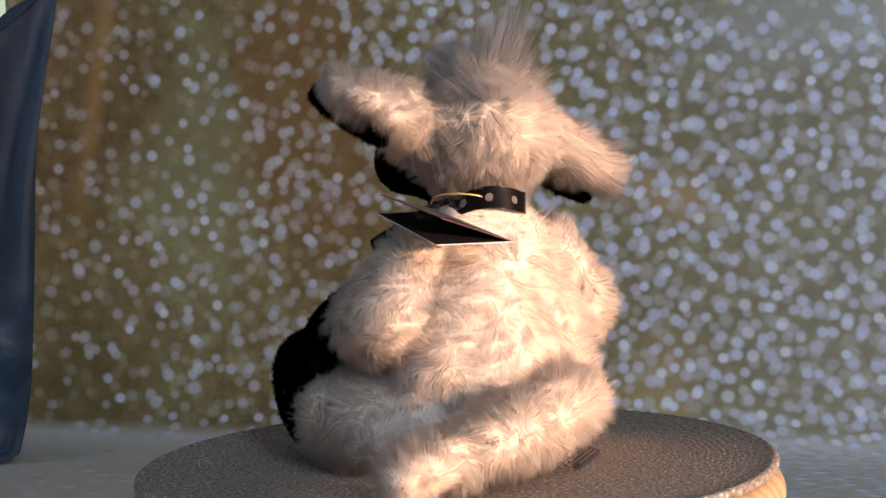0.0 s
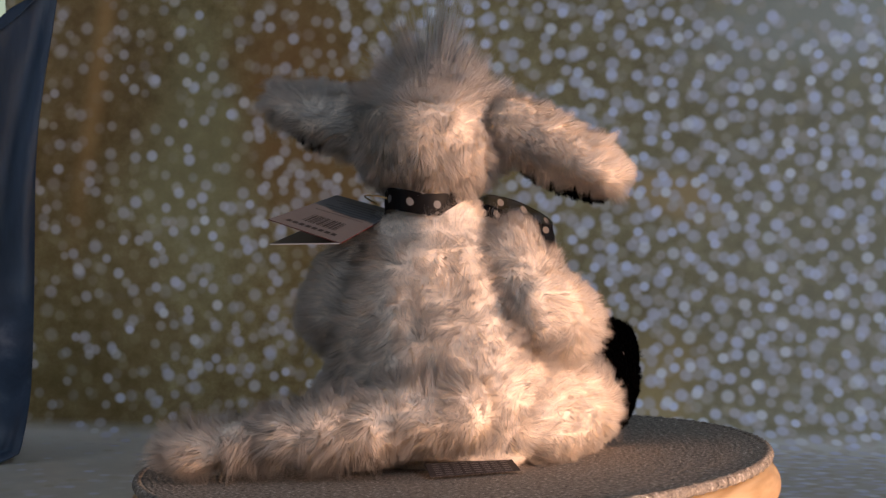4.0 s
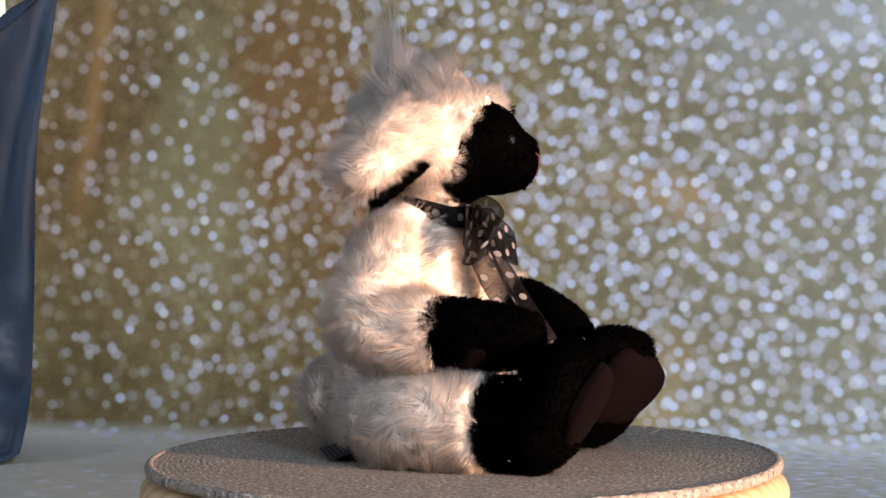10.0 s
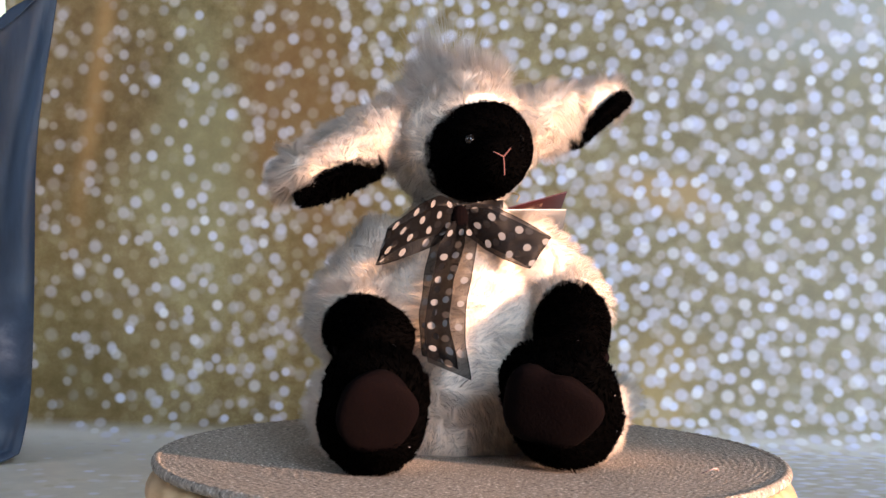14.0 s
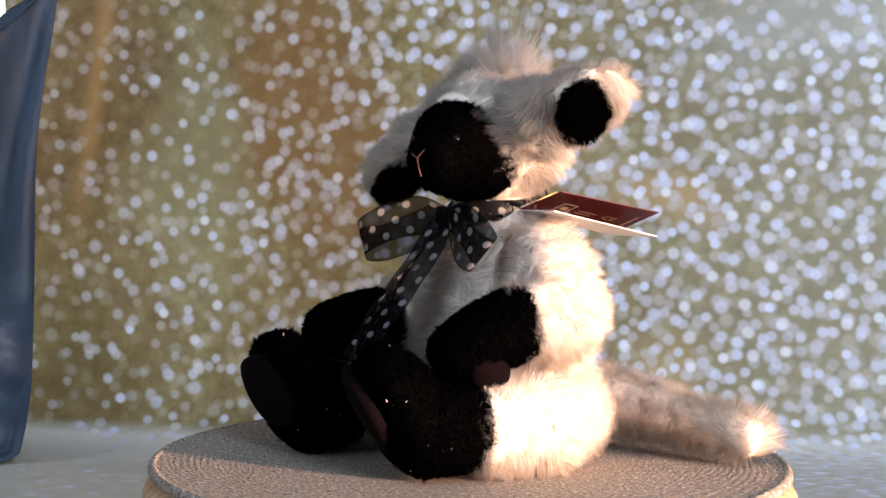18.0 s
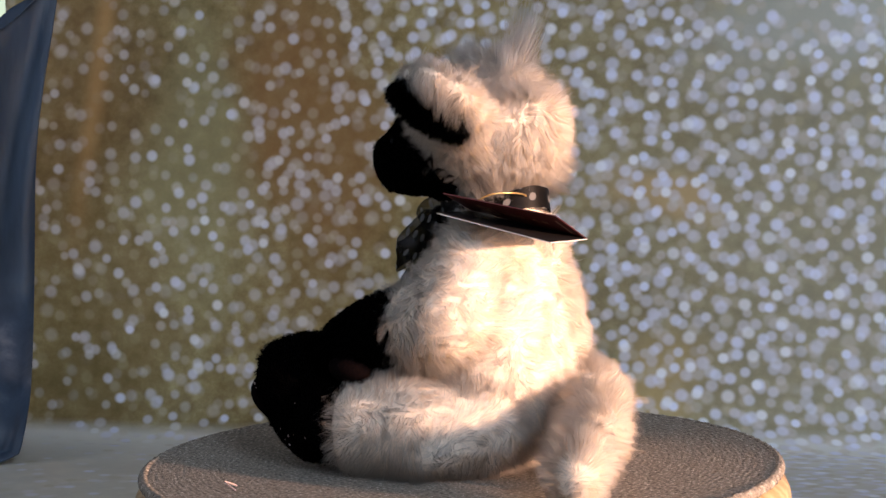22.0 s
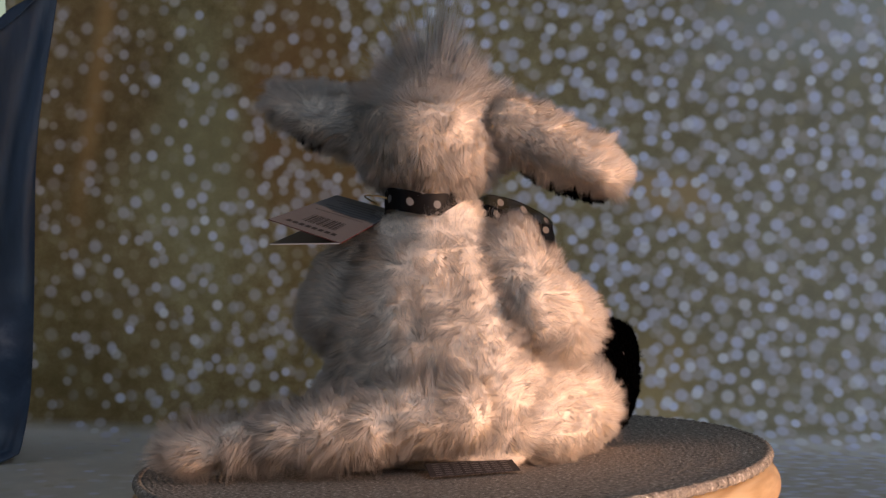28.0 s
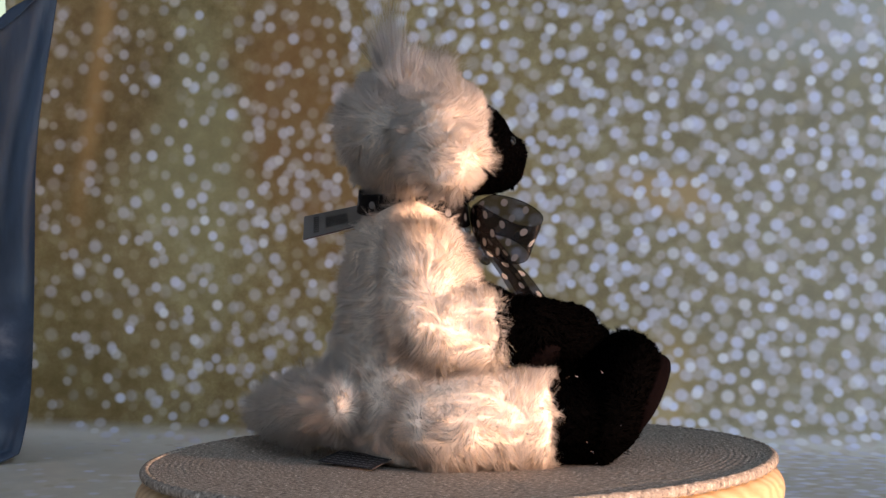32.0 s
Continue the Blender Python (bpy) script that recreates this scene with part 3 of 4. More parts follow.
def mat_mesh():
    """A mat of jute cord coiled from the middle outwards."""
    pitch, seg = 0.0034, 300
    prof = []
    rings = int((R_MAT - 0.004) / pitch)
    for k in range(rings):
        for s in (0.0, 0.25, 0.5, 0.75):
            prof.append(((k + s) * pitch + 0.0006, -0.0008 + 0.00008 * abs(math.sin(math.pi * s)) ** 0.7))
    prof += [(R_MAT - 0.004, -0.0016)]
    n = len(prof)
    verts, faces = [], []
    for i in range(seg):
        a = 2 * math.pi * i / seg
        shift = pitch * i / seg
        for j, (r, z) in enumerate(prof):
            rr = min(r + shift, R_MAT - 0.0035) if 0 < j < n - 1 else r
            tw = 0.00009 * math.sin(a * rr * 2100 + j // 4 * 1.3)
            verts.append((OFF[0] + rr * math.cos(a), OFF[1] + rr * math.sin(a), z + tw))
    for i in range(seg):
        k = (i + 1) % seg
        for j in range(n - 1):
            faces.append((i * n + j, i * n + j + 1, k * n + j + 1, k * n + j))
    return verts, faces


def cord(radius, rope, z, seg, strands_=3, twist=110):
    """A twisted cord laid in a circle."""
    verts, faces, m = [], [], 12
    for i in range(seg):
        a = 2 * math.pi * i / seg
        for j in range(m):
            b = 2 * math.pi * j / m
            rr = rope * (1 + 0.09 * math.cos(strands_ * b + twist * a))
            verts.append((OFF[0] + (radius + rr * math.cos(b)) * math.cos(a), OFF[1] + (radius + rr * math.cos(b)) * math.sin(a), z + 1.0 * rr * math.sin(b)))
    for i in range(seg):
        k = (i + 1) % seg
        for j in range(m):
            l = (j + 1) % m
            faces.append((i * m + j, k * m + j, k * m + l, i * m + l))
    return verts, faces


mat_thing = empty("placemat", "round mat of coiled grey-brown jute cord on a wooden board", "mat")
build("coil", *mat_mesh(), JUTE, mat_thing)
build("edge_cord", *cord(R_MAT - 0.0028, 0.0028, -0.0029, 900), JUTE, mat_thing, label="twisted jute cord edge")

# ---- the plush lamb ----
lamb = empty("plush_lamb", "sitting cream-white plush lamb with black face, paws and feet", "soft toy")
DOWN = np.array((0.0, 0.0, -1.0))
HEAD_C = np.array((4.0, 21.0, 165.0))
FACE = np.array((0.30, -0.954, 0.0))
ACROSS = np.array((0.954, 0.30, 0.0))


def torso():
    body = loft([(3, 21, 6, 42, 25), (0, 25, 28, 57, 35.5), (0, 25, 55, 55, 35), (1, 25, 82, 47, 31.5), (2, 26, 108, 36, 26), (3, 25, 124, 23, 19), (3, 23, 138, 16, 15)], seg=72, sub=12)
    body = fatten(body, 0.0026)
    p, n = scatter(*body, 136000, lambda p, n: p[:, 2] < 0.1370)
    out = unit(np.stack([p[:, 0], p[:, 1] - 0.026, np.zeros(len(p))], 1))
    f = strands(p, n, np.where(p[:, 2:] > 0.116, 0.0045, 0.0085), DOWN * 0.9 + out * 0.3, 0.78, 0.00015, 0.14, seed=1)
    h = wisps(body, 30000, 0.0126, DOWN * 0.5 + np.array((0, 0.2, 0)), 1, lambda p, n: p[:, 2] < 0.1240)
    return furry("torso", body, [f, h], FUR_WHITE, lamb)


def head():
    c = HEAD_C
    body = loft([(c[0], c[1], c[2] - 25, 20, 21), (c[0], c[1], c[2] - 14, 31, 32), (c[0], c[1], c[2], 34, 35), (c[0], c[1], c[2] + 14, 30, 32), (c[0], c[1] + 1, c[2] + 24, 20, 22)], seg=64, sub=10, caps=(0.35, 0.55))
    body = fatten(body, 0.0026)

    def round_face(p, n):
        r = p - c * MM
        s = r @ FACE
        off = np.linalg.norm(r - s[:, None] * FACE + np.array((0, 0, 0.004)), axis=1)
        return (s < 0.012) | ((s < 0.034) & (off > 0.0215))
    p, n = scatter(*body, 112000, round_face)
    rel = p - c * MM
    back = unit(rel - (rel @ FACE)[:, None] * FACE)
    comb = back * 0.5 + DOWN * 0.75 - FACE * 0.45
    f = strands(p, n, np.where((rel @ FACE)[:, None] > 0.010, 0.0052, 0.0082), comb, 0.78, 0.00015, 0.14, seed=2)
    h = wisps(body, 20000, 0.0105, DOWN * 0.4 - FACE * 0.5, 2, lambda p, n: ((p - c * MM) @ FACE) < 0.014)
    # the tall thin wisp on the crown
    m = 11000
    ang, rad = RNG.uniform(0, 2 * np.pi, m), 0.0175 * np.sqrt(RNG.random(m))
    ring = np.stack([np.cos(ang), np.sin(ang), np.zeros(m)], 1)
    tp = np.stack([0.000 + rad * 1.20 * ring[:, 0], 0.028 + rad * 0.50 * ring[:, 1], 0.1880 - 9.0 * rad * rad], 1)
    tn = unit(np.stack([ring[:, 0] * rad * 58, ring[:, 1] * rad * 16, np.ones(m)], 1))
    tall = 0.050 * (1 - 0.55 * (rad / 0.0175) ** 2)[:, None] * RNG.uniform(0.40, 1.10, (m, 1)) ** 1.2
    g = list(strands(tp, tn, tall, np.array((0, 0.2, 0.1)), 0.95, 0.00030, -0.05, wild=0.10, clump=0.34, seed=0, levels=4, lock=0.0060, tuft=0.016, gather=0.45))
    # loose fluff over the crown
    p, n = scatter(*body, 60000, lambda p, n: (p[:, 2] > 0.180) & (((p - c * MM) @ FACE) < 0.016))
    k = strands(p, n, 0.0165, np.array((0, 0.1, 0.3)), 0.92, 0.00016, 0.0, wild=0.30, clump=0.8, seed=1, lock=0.0050, tuft=0.014, gather=0.35)
    g[2] = np.repeat(unit(ring * 0.9 + np.array((0, 0, 0.45))), 8, axis=0)
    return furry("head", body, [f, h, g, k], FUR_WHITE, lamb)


def face():
    def ring(s, dz, w, h):
        q = HEAD_C + FACE * s
        return (q[0], q[1], q[2] + dz, w, h)
    body = loft([ring(14, -5, 29.5, 27.5), ring(24, -6, 29, 27), ring(34, -7.5, 25.5, 24.5), ring(44, -11, 18.5, 18.5), ring(52, -13, 14, 14.5)], side=ACROSS, seg=40, caps=(0.2, 0.55))
    p, n = scatter(*body, 30000)
    f = strands(p, n, 0.0018, -FACE + DOWN * 0.3, 0.6, 0.00034, 0.2, clump=0.3, levels=3, lock=0.0030, tuft=0.012, gather=0.25)
    ob = furry("face", body, [f], FUR_BLACK, lamb, "black short-pile face and muzzle")
    for lateral in (-14.5, 12.0):
        x, y, z = HEAD_C + FACE * 47.4 + ACROSS * lateral + np.array((0, 0, -2.0))
        bm = bmesh.new()
        bmesh.ops.create_uvsphere(bm, u_segments=16, v_segments=10, radius=0.0029)
        bmesh.ops.translate(bm, verts=bm.verts, vec=Vector((x, y, z)) * MM)
        e = part("eye", bm, EYE_GLASS, ob, "glossy black bead eye")
        for poly in e.data.polygons:
            poly.use_smooth = True
    # the stitched mouth: two short arms and a stem
    mid, n_out, across = HEAD_C + FACE * 60.6 - ACROSS * 2.2 + np.array((0, 0, -11.0)), FACE, ACROSS
    for tip in ((-4.6, 2.5, -1.3), (4.8, 4.8, -1.5), (1.0, -9.0, -1.6)):
        end = mid + across * tip[0] + np.array((0, 0, tip[1])) + FACE * tip[2]
        v, q = loft([(*(mid + n_out * 0.3), 0.42, 0.42), (*((mid + end) / 2 + n_out * 0.8), 0.4, 0.4), (*(end + n_out * 0.4), 0.36, 0.36)], side=(0.3, 0.3, 1), seg=8)
        build("mouth_stitch", v, q, THREAD, ob, label="pink embroidered mouth stitch")
    return ob


def merged(a, b):
    return np.vstack([a[0], b[0]]), np.vstack([a[1], b[1] + len(a[0])])


def ear(rows, lining_at, along, down, half_l, half_w, side, label):
    """A wedge of white pile with a black oval lining on its under side. Rows in mm from the head to the tip."""
    a, d = unit(np.array(along, float)), unit(np.array(down, float))
    c = np.array(lining_at, float) + d * 4.0
    body = loft(rows, side=side, seg=44, sub=9, caps=(0.5, 0.8))
    body = fatten(body, 0.0026)
    w = unit(np.cross(d, a))

    def white(p, n):
        rel = p / MM - c
        u, v = rel @ a / (half_l * 0.94), rel @ w / (half_w * 0.94)
        return ((n @ d) < 0.10) | (u * u + v * v > 1.0)
    p, n = scatter(*body, 40000, white)
    out = unit(np.array(rows[-1][:3]) - np.array(rows[0][:3]))
    f = strands(p, n, 0.0090, out * 0.9 - d * 0.35, 0.68, 0.00015, 0.1, clump=0.6, seed=3)
    h = wisps(body, 12000, 0.0115, out * 0.9 - d * 0.2, 3, white)
    ob = furry("ear", body, [f, h], FUR_WHITE, lamb, label)
    lr = [(*(c + a * half_l * s), half_w * k, 3.4) for s, k in ((-0.85, 0.5), (-0.5, 0.86), (0.0, 1.0), (0.5, 0.86), (0.85, 0.5))]
    lining = loft(lr, side=w, seg=24, caps=(0.4, 0.4))
    p, n = scatter(*lining, 8000)
    f = strands(p, n, 0.0036, a, 0.6, 0.00034, 0.2, clump=0.3, levels=3, lock=0.0030, tuft=0.012, gather=0.25)
    furry("ear_lining", lining, [f], FUR_BLACK, ob, "black short-pile ear lining")
    return ob


def arm(shoulder, elbow, wrist, paw, palm, label):
    """paw: rows of x, y, z, half width, half height from the wrist to the tip."""
    (x0, y0, z0), (x1, y1, z1), (x2, y2, z2) = shoulder, elbow, wrist
    body = loft([(x0, y0, z0, 15, 15), ((x0 + x1) / 2, (y0 + y1) / 2, (z0 + z1) / 2, 18, 18), (x1, y1, z1, 19, 19), (x2, y2, z2, 17, 17)], side=(0.3, 1, 0.2), seg=44, sub=12)
    body = fatten(body, 0.0026)
    p, n = scatter(*body, 50000)
    f = strands(p, n, 0.0088, DOWN * 0.8 + np.array((np.sign(x1) * 0.2, 0.35, 0)), 0.78, 0.00015, 0.14, seed=1)
    h = wisps(body, 14000, 0.0118, DOWN * 0.6 + np.array((np.sign(x1) * 0.3, 0.35, 0)), 1)
    ob = furry("arm", body, [f, h], FUR_WHITE, lamb, label)
    hand_body = loft(paw, side=(1, 0, 0), seg=28, caps=(0.4, 0.75))
    p, n = scatter(*hand_body, 22000)
    f = strands(p, n, 0.0028, np.array((0, -0.4, -0.6)), 0.6, 0.00036, 0.25, clump=0.35, levels=3, lock=0.0030, tuft=0.012, gather=0.25)
    paw_ob = furry("paw", hand_body, [f], FUR_BLACK, ob, "black plush paw")
    pad("paw_pad", palm[0], palm[1], (0, -1, 0.3), 9, 11.5, paw_ob, "dark brown suede paw pad")
    return ob


def pad(name, c, normal, up, half_w, half_h, parent, label):
    """A stitched suede oval, slightly domed."""
    c, n, u = np.array(c, float), unit(np.array(normal, float)), unit(np.array(up, float))
    u = unit(u - (u @ n) * n)
    s = np.cross(u, n)
    rows = []
    for h, k in ((-8.0, 0.98), (-4.5, 1.0), (-1.6, 0.92), (0.4, 0.72), (1.3, 0.4)):
        rows.append((*(c + n * h), half_w * k, half_h * k))
    v, q = loft(rows, side=s, seg=36, sub=2, caps=(0.02, 0.02))
    rel = v - c * MM
    v = c * MM + rel * (1 + 0.10 * swirl(v, 0.012, 1)[:, :1])
    return build(name, v, q, SUEDE, parent, label=label)


def leg(thigh, ankle, foot, side, sole, label):
    body = loft(thigh, side=(1, 0, 0), seg=52, sub=9, caps=(0.7, 0.3))
    body = fatten(body, 0.0026)
    p, n = scatter(*body, 52000)
    f = strands(p, n, 0.0080, np.array((0, -0.12, -0.9)), 0.78, 0.00015, 0.14, seed=2)
    h = wisps(body, 14000, 0.0109, np.array((0, 0.1, -0.8)), 2)
    ob = furry("leg", body, [f, h], FUR_WHITE, lamb, label)
    fb = merged(loft(ankle, side=(1, 0, 0), seg=32, caps=(0.25, 0.5)), loft(foot, side=side, seg=36, caps=(0.5, 0.6)))
    c, out = np.array(sole[0]) * MM, unit(np.array(sole[1]))

    def off_sole(p, n):
        r = p - c
        flat = r - (r @ out)[:, None] * out
        return (np.linalg.norm(flat, axis=1) > 0.0175) | ((r @ out) < -0.012)
    p, n = scatter(*fb, 42000, off_sole)
    f = strands(p, n, 0.0028, np.array((0, -0.2, 0.5)), 0.6, 0.00034, 0.2, clump=0.35, levels=3, lock=0.0030, tuft=0.012, gather=0.25)
    shoe = furry("foot", fb, [f], FUR_BLACK, ob, "black plush foot")
    pad("sole", *sole, shoe, "dark brown suede sole")
    lp, ln = scatter(*fb, 26)
    lv, lq, _, _ = strands(lp + ln * 0.0022, ln, 0.0016, np.array((0, 0.3, 1.0)), 0.15, 0.00042, 0.2)
    tagged(build("lint", lv, lq, LINT, shoe, label="pale specks of lint caught in the black pile"), kind="stuff")
    return ob


def tail():
    rows = [(-30, 54, 32, 15, 15), (-8, 68, 30, 13.5, 13.5), (20, 80, 25, 11.5, 11.5), (52, 91, 20, 8.5, 8.5), (82, 99, 15, 7, 7), (105, 105, 11, 6, 6)]
    body = loft(rows, side=(0, 0, 1), seg=36, sub=12)
    body = fatten(body, 0.0026)
    p, n = scatter(*body, 50000)
    along = unit(np.array((0.83, 0.52, -0.1)))
    f = strands(p, n, 0.0105, along * 0.9 + DOWN * 0.25, 0.76, 0.00015, 0.14, seed=0)
    h = wisps(body, 26000, 0.0150, along * 0.8 + DOWN * 0.1, 0)
    return furry("tail", body, [f, h], FUR_WHITE, lamb)


torso()
head()
face()
ear([(-34, 15, 170, 13.5, 12.5), (-50, 13, 163.5, 14.5, 11.5), (-66, 12, 156.5, 14, 9), (-79, 12, 150, 12, 6.5), (-87, 12, 146, 8, 4.5)],
    (-62, 5.5, 146.5), (-0.93, 0.02, -0.36), (0.30, -0.58, -0.75), 27, 9.5, (0, 1, 0), "drooping white plush ear with black lining")
ear([(36, 18, 171, 15, 12.5), (52, 22, 176, 16.5, 10.5), (66, 25, 180, 17, 8.5), (79, 26, 185, 16, 6.5), (88, 25, 189, 11, 5)],
    (74.5, 23.0, 178.0), (0.62, -0.56, 0.55), (0.63, -0.04, -0.77), 23, 13.8, (0.0, -0.91, 0.30), "raised white plush ear with black lining")
arm((-36, 24, 106), (-57, 19, 74), (-53, -6, 68),
    [(-53, -8, 67, 17.5, 17.5), (-51, -24, 67.5, 18.5, 17), (-46, -42, 66.5, 18, 15.5), (-42, -54, 65.5, 15.5, 13.5)], ((-60, -38, 55), (-0.6, -0.3, -0.75)), "white plush arm with a black paw")
arm((36, 24, 106), (57, 20, 75), (58, 4, 72),
    [(58, -2, 71.5, 16.5, 18), (57, -16, 68, 18, 17.5), (54.5, -31, 62.5, 17.5, 16), (53, -41, 58.5, 15, 13)], ((68.5, -30, 46.5), (0.65, -0.2, -0.75)), "white plush arm with a black paw")
leg([(-38, 26, 28, 20, 20), (-48, 10, 26, 23, 23), (-51, -14, 25, 22, 22), (-52, -35, 25, 20.5, 21)],
    [(-52, -40, 25, 21.5, 22), (-51, -52, 25, 22, 22), (-49, -64, 26, 22, 22)],
    [(-48, -57, 13, 20, 16), (-48, -63, 22, 24, 19.5), (-47, -71.5, 36, 25, 19.5), (-46, -78.5, 50, 23, 16.5), (-45, -82.5, 57, 19, 12)], (1, 0, 0),
    ((-46, -91.2, 32.2), (0.05, -0.88, -0.47), (0, 0.2, 1), 20, 23), "white plush leg with a black foot")
leg([(40, 34, 24, 21, 21), (52, 10, 23, 23, 23), (55, -10, 23, 22, 22), (55, -31, 23, 20.5, 21)],
    [(55, -31, 24, 21.5, 22), (54, -45, 24, 22, 22), (51, -58, 25, 21, 22)],
    [(48.5, -48, 12, 22, 16), (46.5, -54, 21, 26.5, 19.5), (43.5, -62.5, 35, 28.5, 19.5), (40.5, -70, 48, 27.5, 16.5), (39, -74, 56, 22, 12)], (0.9, -0.43, 0),
    ((34.7, -81.0, 30.4), (-0.39, -0.77, -0.50), (0, 0.2, 1), 25, 23), "white plush leg with a black foot")
tail()


# ---- ribbon, bow and tags ----
def ribbon(name, rows, parent, width=21.0, label="", pinch=0, mat=ORGANZA):
    """A band through rows of x, y, z and its width direction, in mm."""
    r = smooth_rows(rows, 10)
    pos, wd = r[:, :3], unit(r[:, 3:6])
    verts, uvs, m = [], [], 9
    s = np.r_[0, np.cumsum(np.linalg.norm(np.diff(pos, axis=0), axis=1))]
    for p0, w, d, along in zip(pos, wd, s, unit(np.gradient(pos, axis=0))):
        for j in range(m):
            p = p0
            v = (j / (m - 1) - 0.5) * width
            wave = np.cross(w, (0, 0, 1.0)) * 0.5 * math.sin(j * 1.4 + d * 0.25)
            near = min(d, s[-1] - d if pinch > 1 else 1e9)
            k = 1.0 if not pinch else 0.55 + 0.45 * min(1.0, near / 14.0)
            if pinch == 1:
                # cut on the slant
                p = p + along * (v / width) * 9.0 * max(0.0, d / s[-1] - 0.8) * 5
            verts.append((p + w * v * k + wave * (2.2 - 1.2 * k)) * MM)
            uvs.append((d * MM, v * MM))
    faces = [(i * m + j, i * m + j + 1, (i + 1) * m + j + 1, (i + 1) * m + j) for i in range(len(pos) - 1) for j in range(m - 1)]
    ob = build(name, verts, faces, mat, parent, label=label)
    layer = ob.data.uv_layers.new(name="UVMap")
    for loop in ob.data.loops:
        layer.data[loop.index].uv = uvs[loop.vertex_index]
    return ob


bow = empty("ribbon_bow", "sheer black organza ribbon with white dots tied in a bow", "ribbon")
band = []
for a in range(0, 361, 30):
    q = radians(a)
    band.append((4.0 + 22.0 * math.sin(q), 23.0 - 29.0 * math.cos(q), 129 - 4 * math.cos(q) + 1.6 * math.sin(3 * q), 0.1 * math.sin(2 * q), 0.12 * math.cos(3 * q), 1.0))
ribbon("neck_band", band, bow, 11.0, mat=ORGANZA_FOLDED)
ribbon("loop", [(0, -7, 124, 0, -0.1, 1), (-9, -14, 125.5, 0.1, -0.2, 1), (-20, -26, 123, 0.2, -0.3, 0.95), (-31, -34.5, 117.5, 0.28, -0.4, 0.88), (-38, -36, 113, 0.28, -0.4, 0.88), (-41, -31, 110, 0.28, -0.4, 0.88),
                (-35, -23, 111, 0.25, -0.3, 0.9), (-22, -15, 116, 0.15, -0.1, 1), (-10, -9, 121, 0, 0, 1), (0, -7, 123, 0, 0, 1)], bow, pinch=2)
ribbon("loop", [(1, -7, 123, 0, 0, 1), (12, -6, 121, 0.1, 0.1, 1), (25, -7, 115, 0.40, 0.25, 0.9), (37, -10, 108, 0.55, 0.33, 0.78), (41.5, -14, 105, 0.58, 0.33, 0.75), (37, -16.5, 106.5, 0.55, 0.3, 0.8),
                (25, -15, 112, 0.35, 0.2, 0.9), (12, -12, 118.5, 0.1, 0, 1), (1, -8, 122, 0, 0, 1)], bow, pinch=2)
ribbon("ribbon_end", [(-2, -9, 122, 0.8, -0.4, 0), (-9, -20, 104, 0.7, -0.6, 0), (-14, -33, 86, 0.65, -0.68, 0.1), (-16, -45, 70, 0.65, -0.68, 0.1), (-14, -56, 54, 0.7, -0.65, 0.1)], bow, pinch=1)
ribbon("ribbon_end", [(1, -10, 122, 0.9, 0.4, 0), (-3, -21, 103, 1, 0.3, 0), (-8, -33, 85, 1, 0.3, -0.1), (-11, -46, 68, 1, 0.2, -0.1), (-10, -59, 50, 1, 0.2, -0.1)], bow, pinch=1)
bm = bmesh.new()
bmesh.ops.create_uvsphere(bm, u_segments=14, v_segments=9, radius=0.0048)
bmesh.ops.scale(bm, vec=(0.9, 0.7, 1.3), verts=bm.verts)
bmesh.ops.translate(bm, verts=bm.verts, vec=Vector((0.5, -9.5, 124)) * MM)
part("knot", bm, SUEDE, bow)


def leaf(name, corners, front, back, parent, label):
    """A stiff card through four corners (mm), 0.5 mm thick, printed differently on its faces."""
    a, b, c, d = [np.array(q, float) for q in corners]
    n, m = unit(np.cross(b - a, d - a)), 9
    grid = [((a * (1 - u) + b * u) * (1 - w) + (d * (1 - u) + c * u) * w) for w in np.linspace(0, 1, m) for u in np.linspace(0, 1, m)]
    v = grid + [q - n * 0.5 for q in grid]
    k = m * m
    rim = [j for j in range(m)] + [j * m + m - 1 for j in range(1, m)] + [k - 1 - j for j in range(1, m)] + [j * m for j in range(m - 2, 0, -1)]
    top = [(i * m + j, i * m + j + 1, i * m + m + j + 1, i * m + m + j) for i in range(m - 1) for j in range(m - 1)]
    low = [tuple(k + i for i in f[::-1]) for f in top]
    edge = [(i, k + i, k + j, j) for i, j in zip(rim, rim[1:] + rim[:1])]
    ob = build(name, [q * MM for q in v], top + low + edge, [front, back], parent, False, label)
    for poly in list(ob.data.polygons)[len(top):len(top) + len(low)]:
        poly.material_index = 1
    return ob


tag = empty("swing_tag", "folded card swing tag, grey and dark red, on gold cord", "tag")
TA, TB, TC, TF = (65, 81, 124.5), (24.5, 81, 112.6), (25, 20, 127), (60.5, 21, 136)
TE, TG = (66, 78.5, 112.2), (59.5, 17, 126.4)
upper = leaf("leaf", (TC, TB, TA, TF), CARD_RED, CARD_GREY, tag, "dark grey leaf with printed barcode, dark red below")
lower = leaf("leaf", (TC, TB, TE, TG), CARD_WHITE, CARD_BLACK, tag, "dark leaf with a pale outer face")


def bars(name, base, spans, off, mat, parent, label):
    """Flat printed bars on the leaf through base corners: spans of u0, u1, v0, v1 from 0 to 1."""
    c, b, a, f = [np.array(q, float) for q in base]
    n = unit(np.cross(b - c, f - c)) * off
    verts, faces = [], []
    for u0, u1, v0, v1 in spans:
        k = len(verts)
        for u, v in ((u0, v0), (u1, v0), (u1, v1), (u0, v1)):
            q = (c * (1 - u) + b * u) * (1 - v) + (f * (1 - u) + a * u) * v + n
            verts.append(q * MM)
        faces.append((k, k + 1, k + 2, k + 3))
    return build(name, verts, faces, mat, parent, False, label)


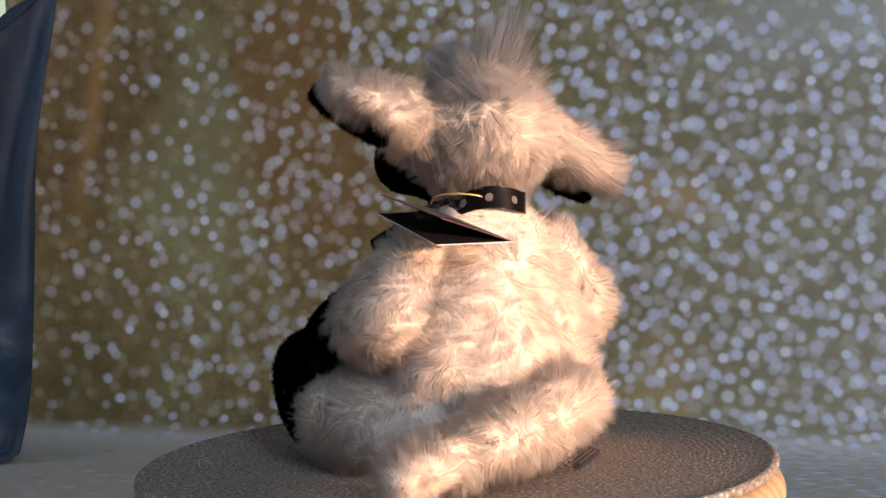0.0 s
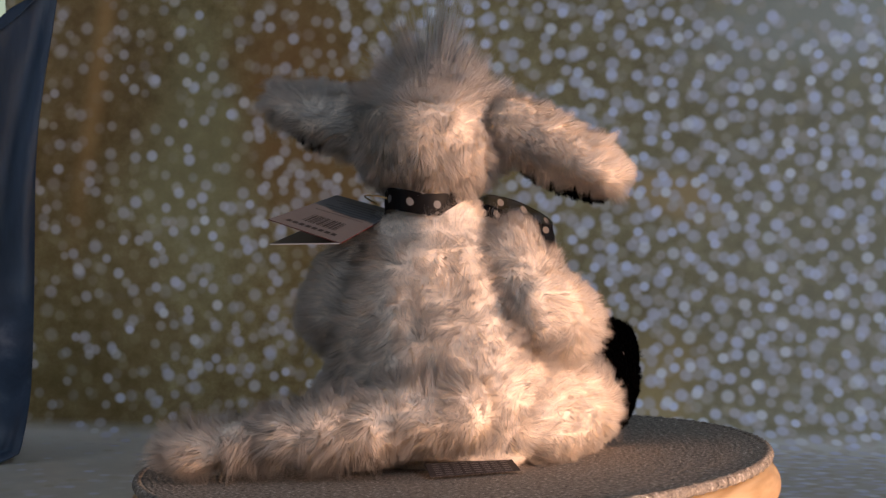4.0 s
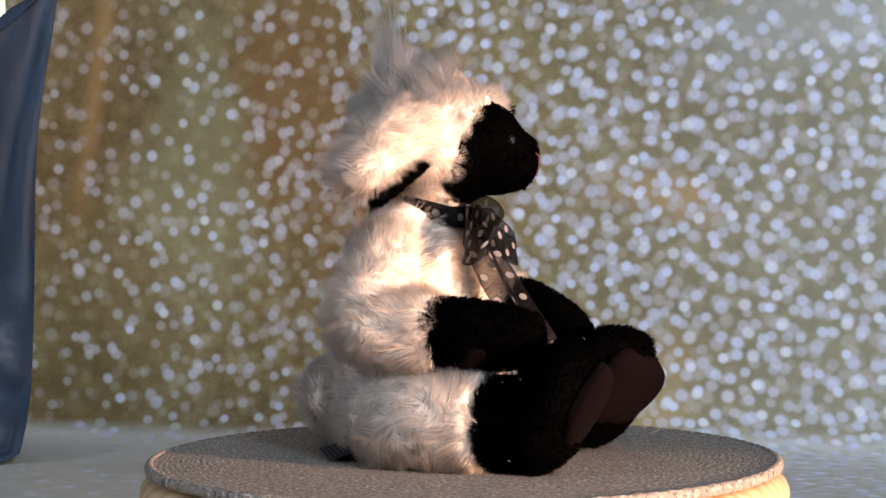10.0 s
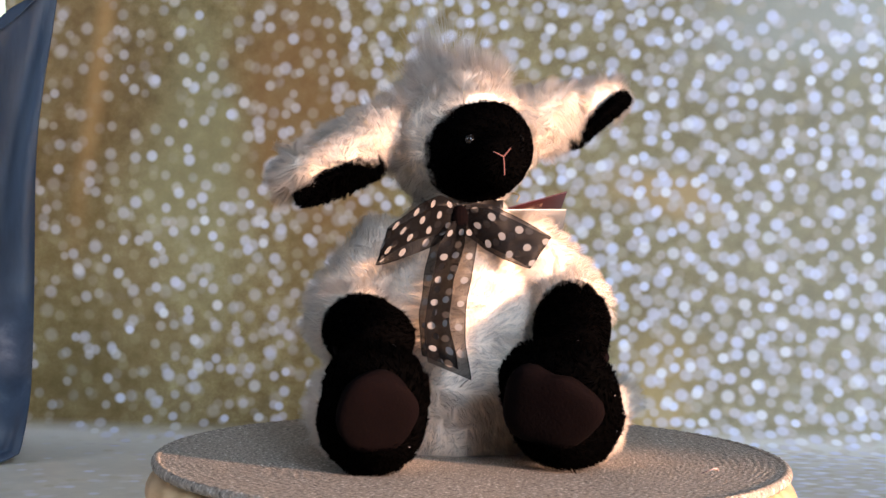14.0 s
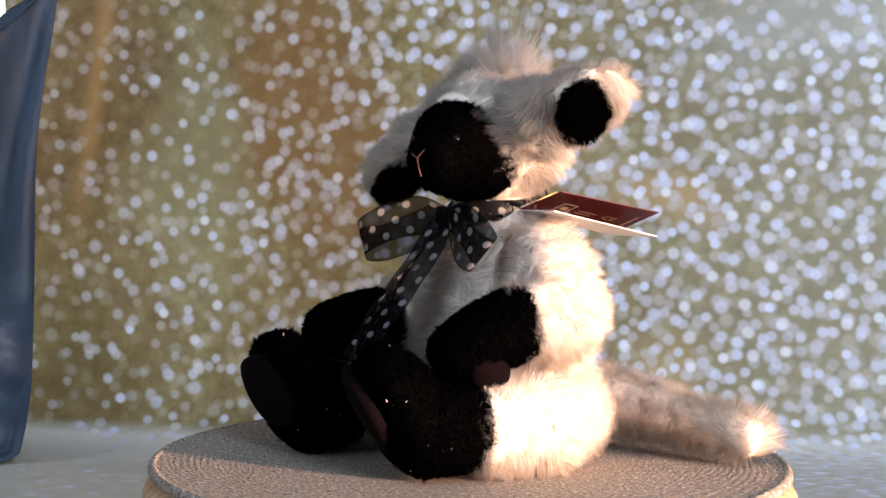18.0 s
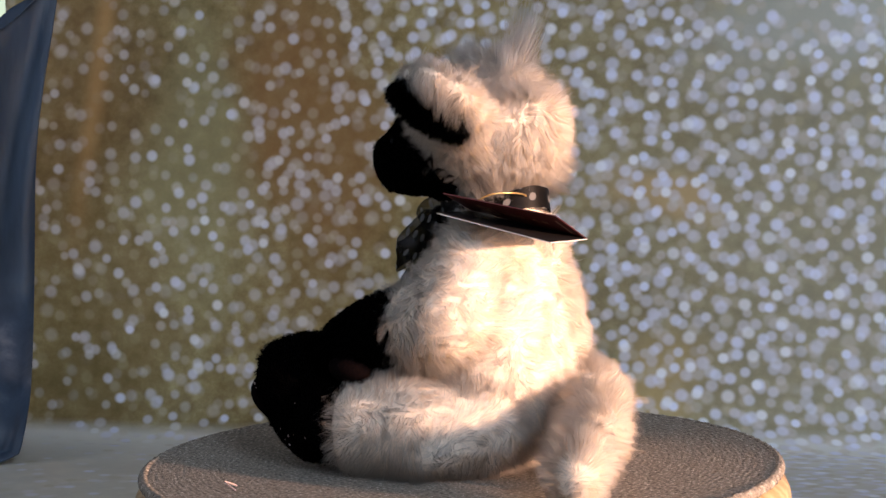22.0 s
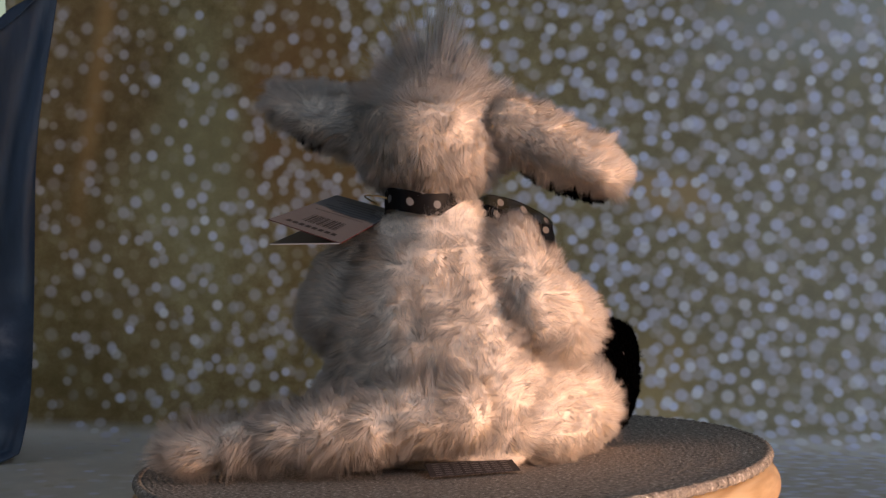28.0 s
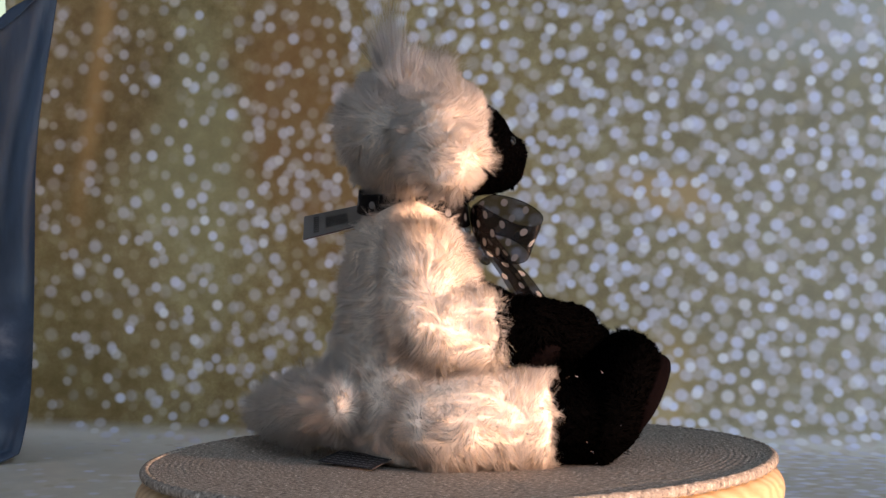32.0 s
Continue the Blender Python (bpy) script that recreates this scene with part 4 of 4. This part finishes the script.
LEAF = (TC, TB, TA, TF)
code, x = [], 0.26
while x < 0.74:
    w = RNG.choice((0.010, 0.018, 0.028))
    code.append((0.60, 0.80, x, x + w))
    x += w + RNG.choice((0.014, 0.022))
bars("barcode", LEAF, code, -0.62, INK, upper, "black printed barcode")
bars("printed_lines", LEAF, [(0.12 + 0.055 * k, 0.14 + 0.055 * k, 0.14, 0.86 - 0.1 * (k % 3)) for k in range(7)], -0.62, INK_GREY, upper, "small grey printed lines")
bars("printed_line", LEAF, [(0.86, 0.91, 0.16 + 0.09 * k, 0.22 + 0.09 * k) for k in range(8)], -0.62, INK, upper, "row of printed marks")
bars("printed_emblem", LEAF, [(0.20, 0.34, 0.30, 0.34), (0.20, 0.34, 0.62, 0.66), (0.20, 0.215, 0.30, 0.66), (0.325, 0.34, 0.30, 0.66), (0.24, 0.30, 0.42, 0.54)], 0.12, INK_GOLD, upper, "gold printed box emblem")


def lettering(name, text, base, u, v, size, off, mat, parent, label):
    """Built-in font, laid flat on the leaf through base corners."""
    c, b, a, f = [np.array(q, float) for q in base]
    q = (c * (1 - u) + b * u) * (1 - v) + (f * (1 - u) + a * u) * v
    x = unit((b - c) * (1 - v) + (a - f) * v)
    n = unit(np.cross(b - c, f - c))
    y = np.cross(n, x)
    font = bpy.data.curves.new(name, "FONT")
    font.body, font.size = text, size
    holder = new(name, font)
    me = bpy.data.meshes.new_from_object(holder)
    bpy.data.objects.remove(holder)
    for vert in me.vertices:
        vert.co = Vector((q + x * vert.co.x + y * vert.co.y + n * off) * MM)
    me.materials.append(mat)
    ob = new(name, me)
    ob.parent = parent
    return tagged(ob, label)


lettering("printed_letters", "CE", LEAF, 0.66, 0.44, 7.5, 0.15, INK_GOLD, upper, "gold printed letters")
bars("printed_line", LEAF, [(0.92, 0.935, 0.2, 0.75), (0.40, 0.60, 0.50, 0.52), (0.40, 0.56, 0.42, 0.44)], 0.12, INK_GOLD, upper, "thin gold printed line")
# the loop of gold cord from the ribbon to the tag
v, q = loft([(34, 26, 131.5, 0.45, 0.45), (36, 34, 135, 0.45, 0.45), (30, 42, 136, 0.45, 0.45), (20, 46, 135, 0.45, 0.45), (14, 45, 133, 0.45, 0.45)], side=(0, 0, 1), seg=8)
build("cord", v, q, GOLD, tag, label="thin gold cord")

# the sewn-in cloth label that sticks out under the lamb
def lamb_label():
    def on_mat(x, y):
        return -0.0335 * x - 0.0071 * y
    corners = [(-54, 48), (-19, 75), (-10, 63), (-44, 37)]
    v = [np.array((x, y, on_mat(x, y) + (1.2, 1.6, 5.5, 5.0)[k])) for k, (x, y) in enumerate(corners)]
    low = [q - np.array((0, 0, 0.5)) for q in v]
    ob = build("sewn_label", [q * MM for q in v + low], [(0, 1, 2, 3), (7, 6, 5, 4), (0, 4, 5, 1), (1, 5, 6, 2), (2, 6, 7, 3), (3, 7, 4, 0)], LABEL_CLOTH, lamb, False, "black woven label with pale printed rows")
    bars("printed_rows", v, [(0.08 + 0.11 * i, 0.16 + 0.11 * i, 0.06 + 0.16 * k, 0.10 + 0.16 * k) for k in range(6) for i in range(8)], -0.1, INK_PALE, ob, "pale printed rows")


lamb_label()

# a wisp of pale thread curled on the mat
thread = empty("loose_thread", "short curl of pale pink thread lying on the jute mat", "thread")
v, q = loft([(112, -66, -1.9, 0.3, 0.3), (114, -69, -0.4, 0.3, 0.3), (117, -69.5, 0.6, 0.3, 0.3), (119.5, -66, -0.2, 0.3, 0.3), (121, -61, -2.2, 0.3, 0.3)], side=(0, 0, 1), seg=8)
build("strand", v, q, LINT, thread)

# ---- what turns ----
def motions():
    turn = [(float(t), pose(0, 0, 0, 0, 0, -15.0 * (t - 14.3))) for t in range(33)]
    for thing in (lamb, bow, tag, thread):
        walk(thing, turn)
    for thing in (turntable, mat_thing):
        walk(thing, [(t, m @ TILT) for t, m in turn])


motions()
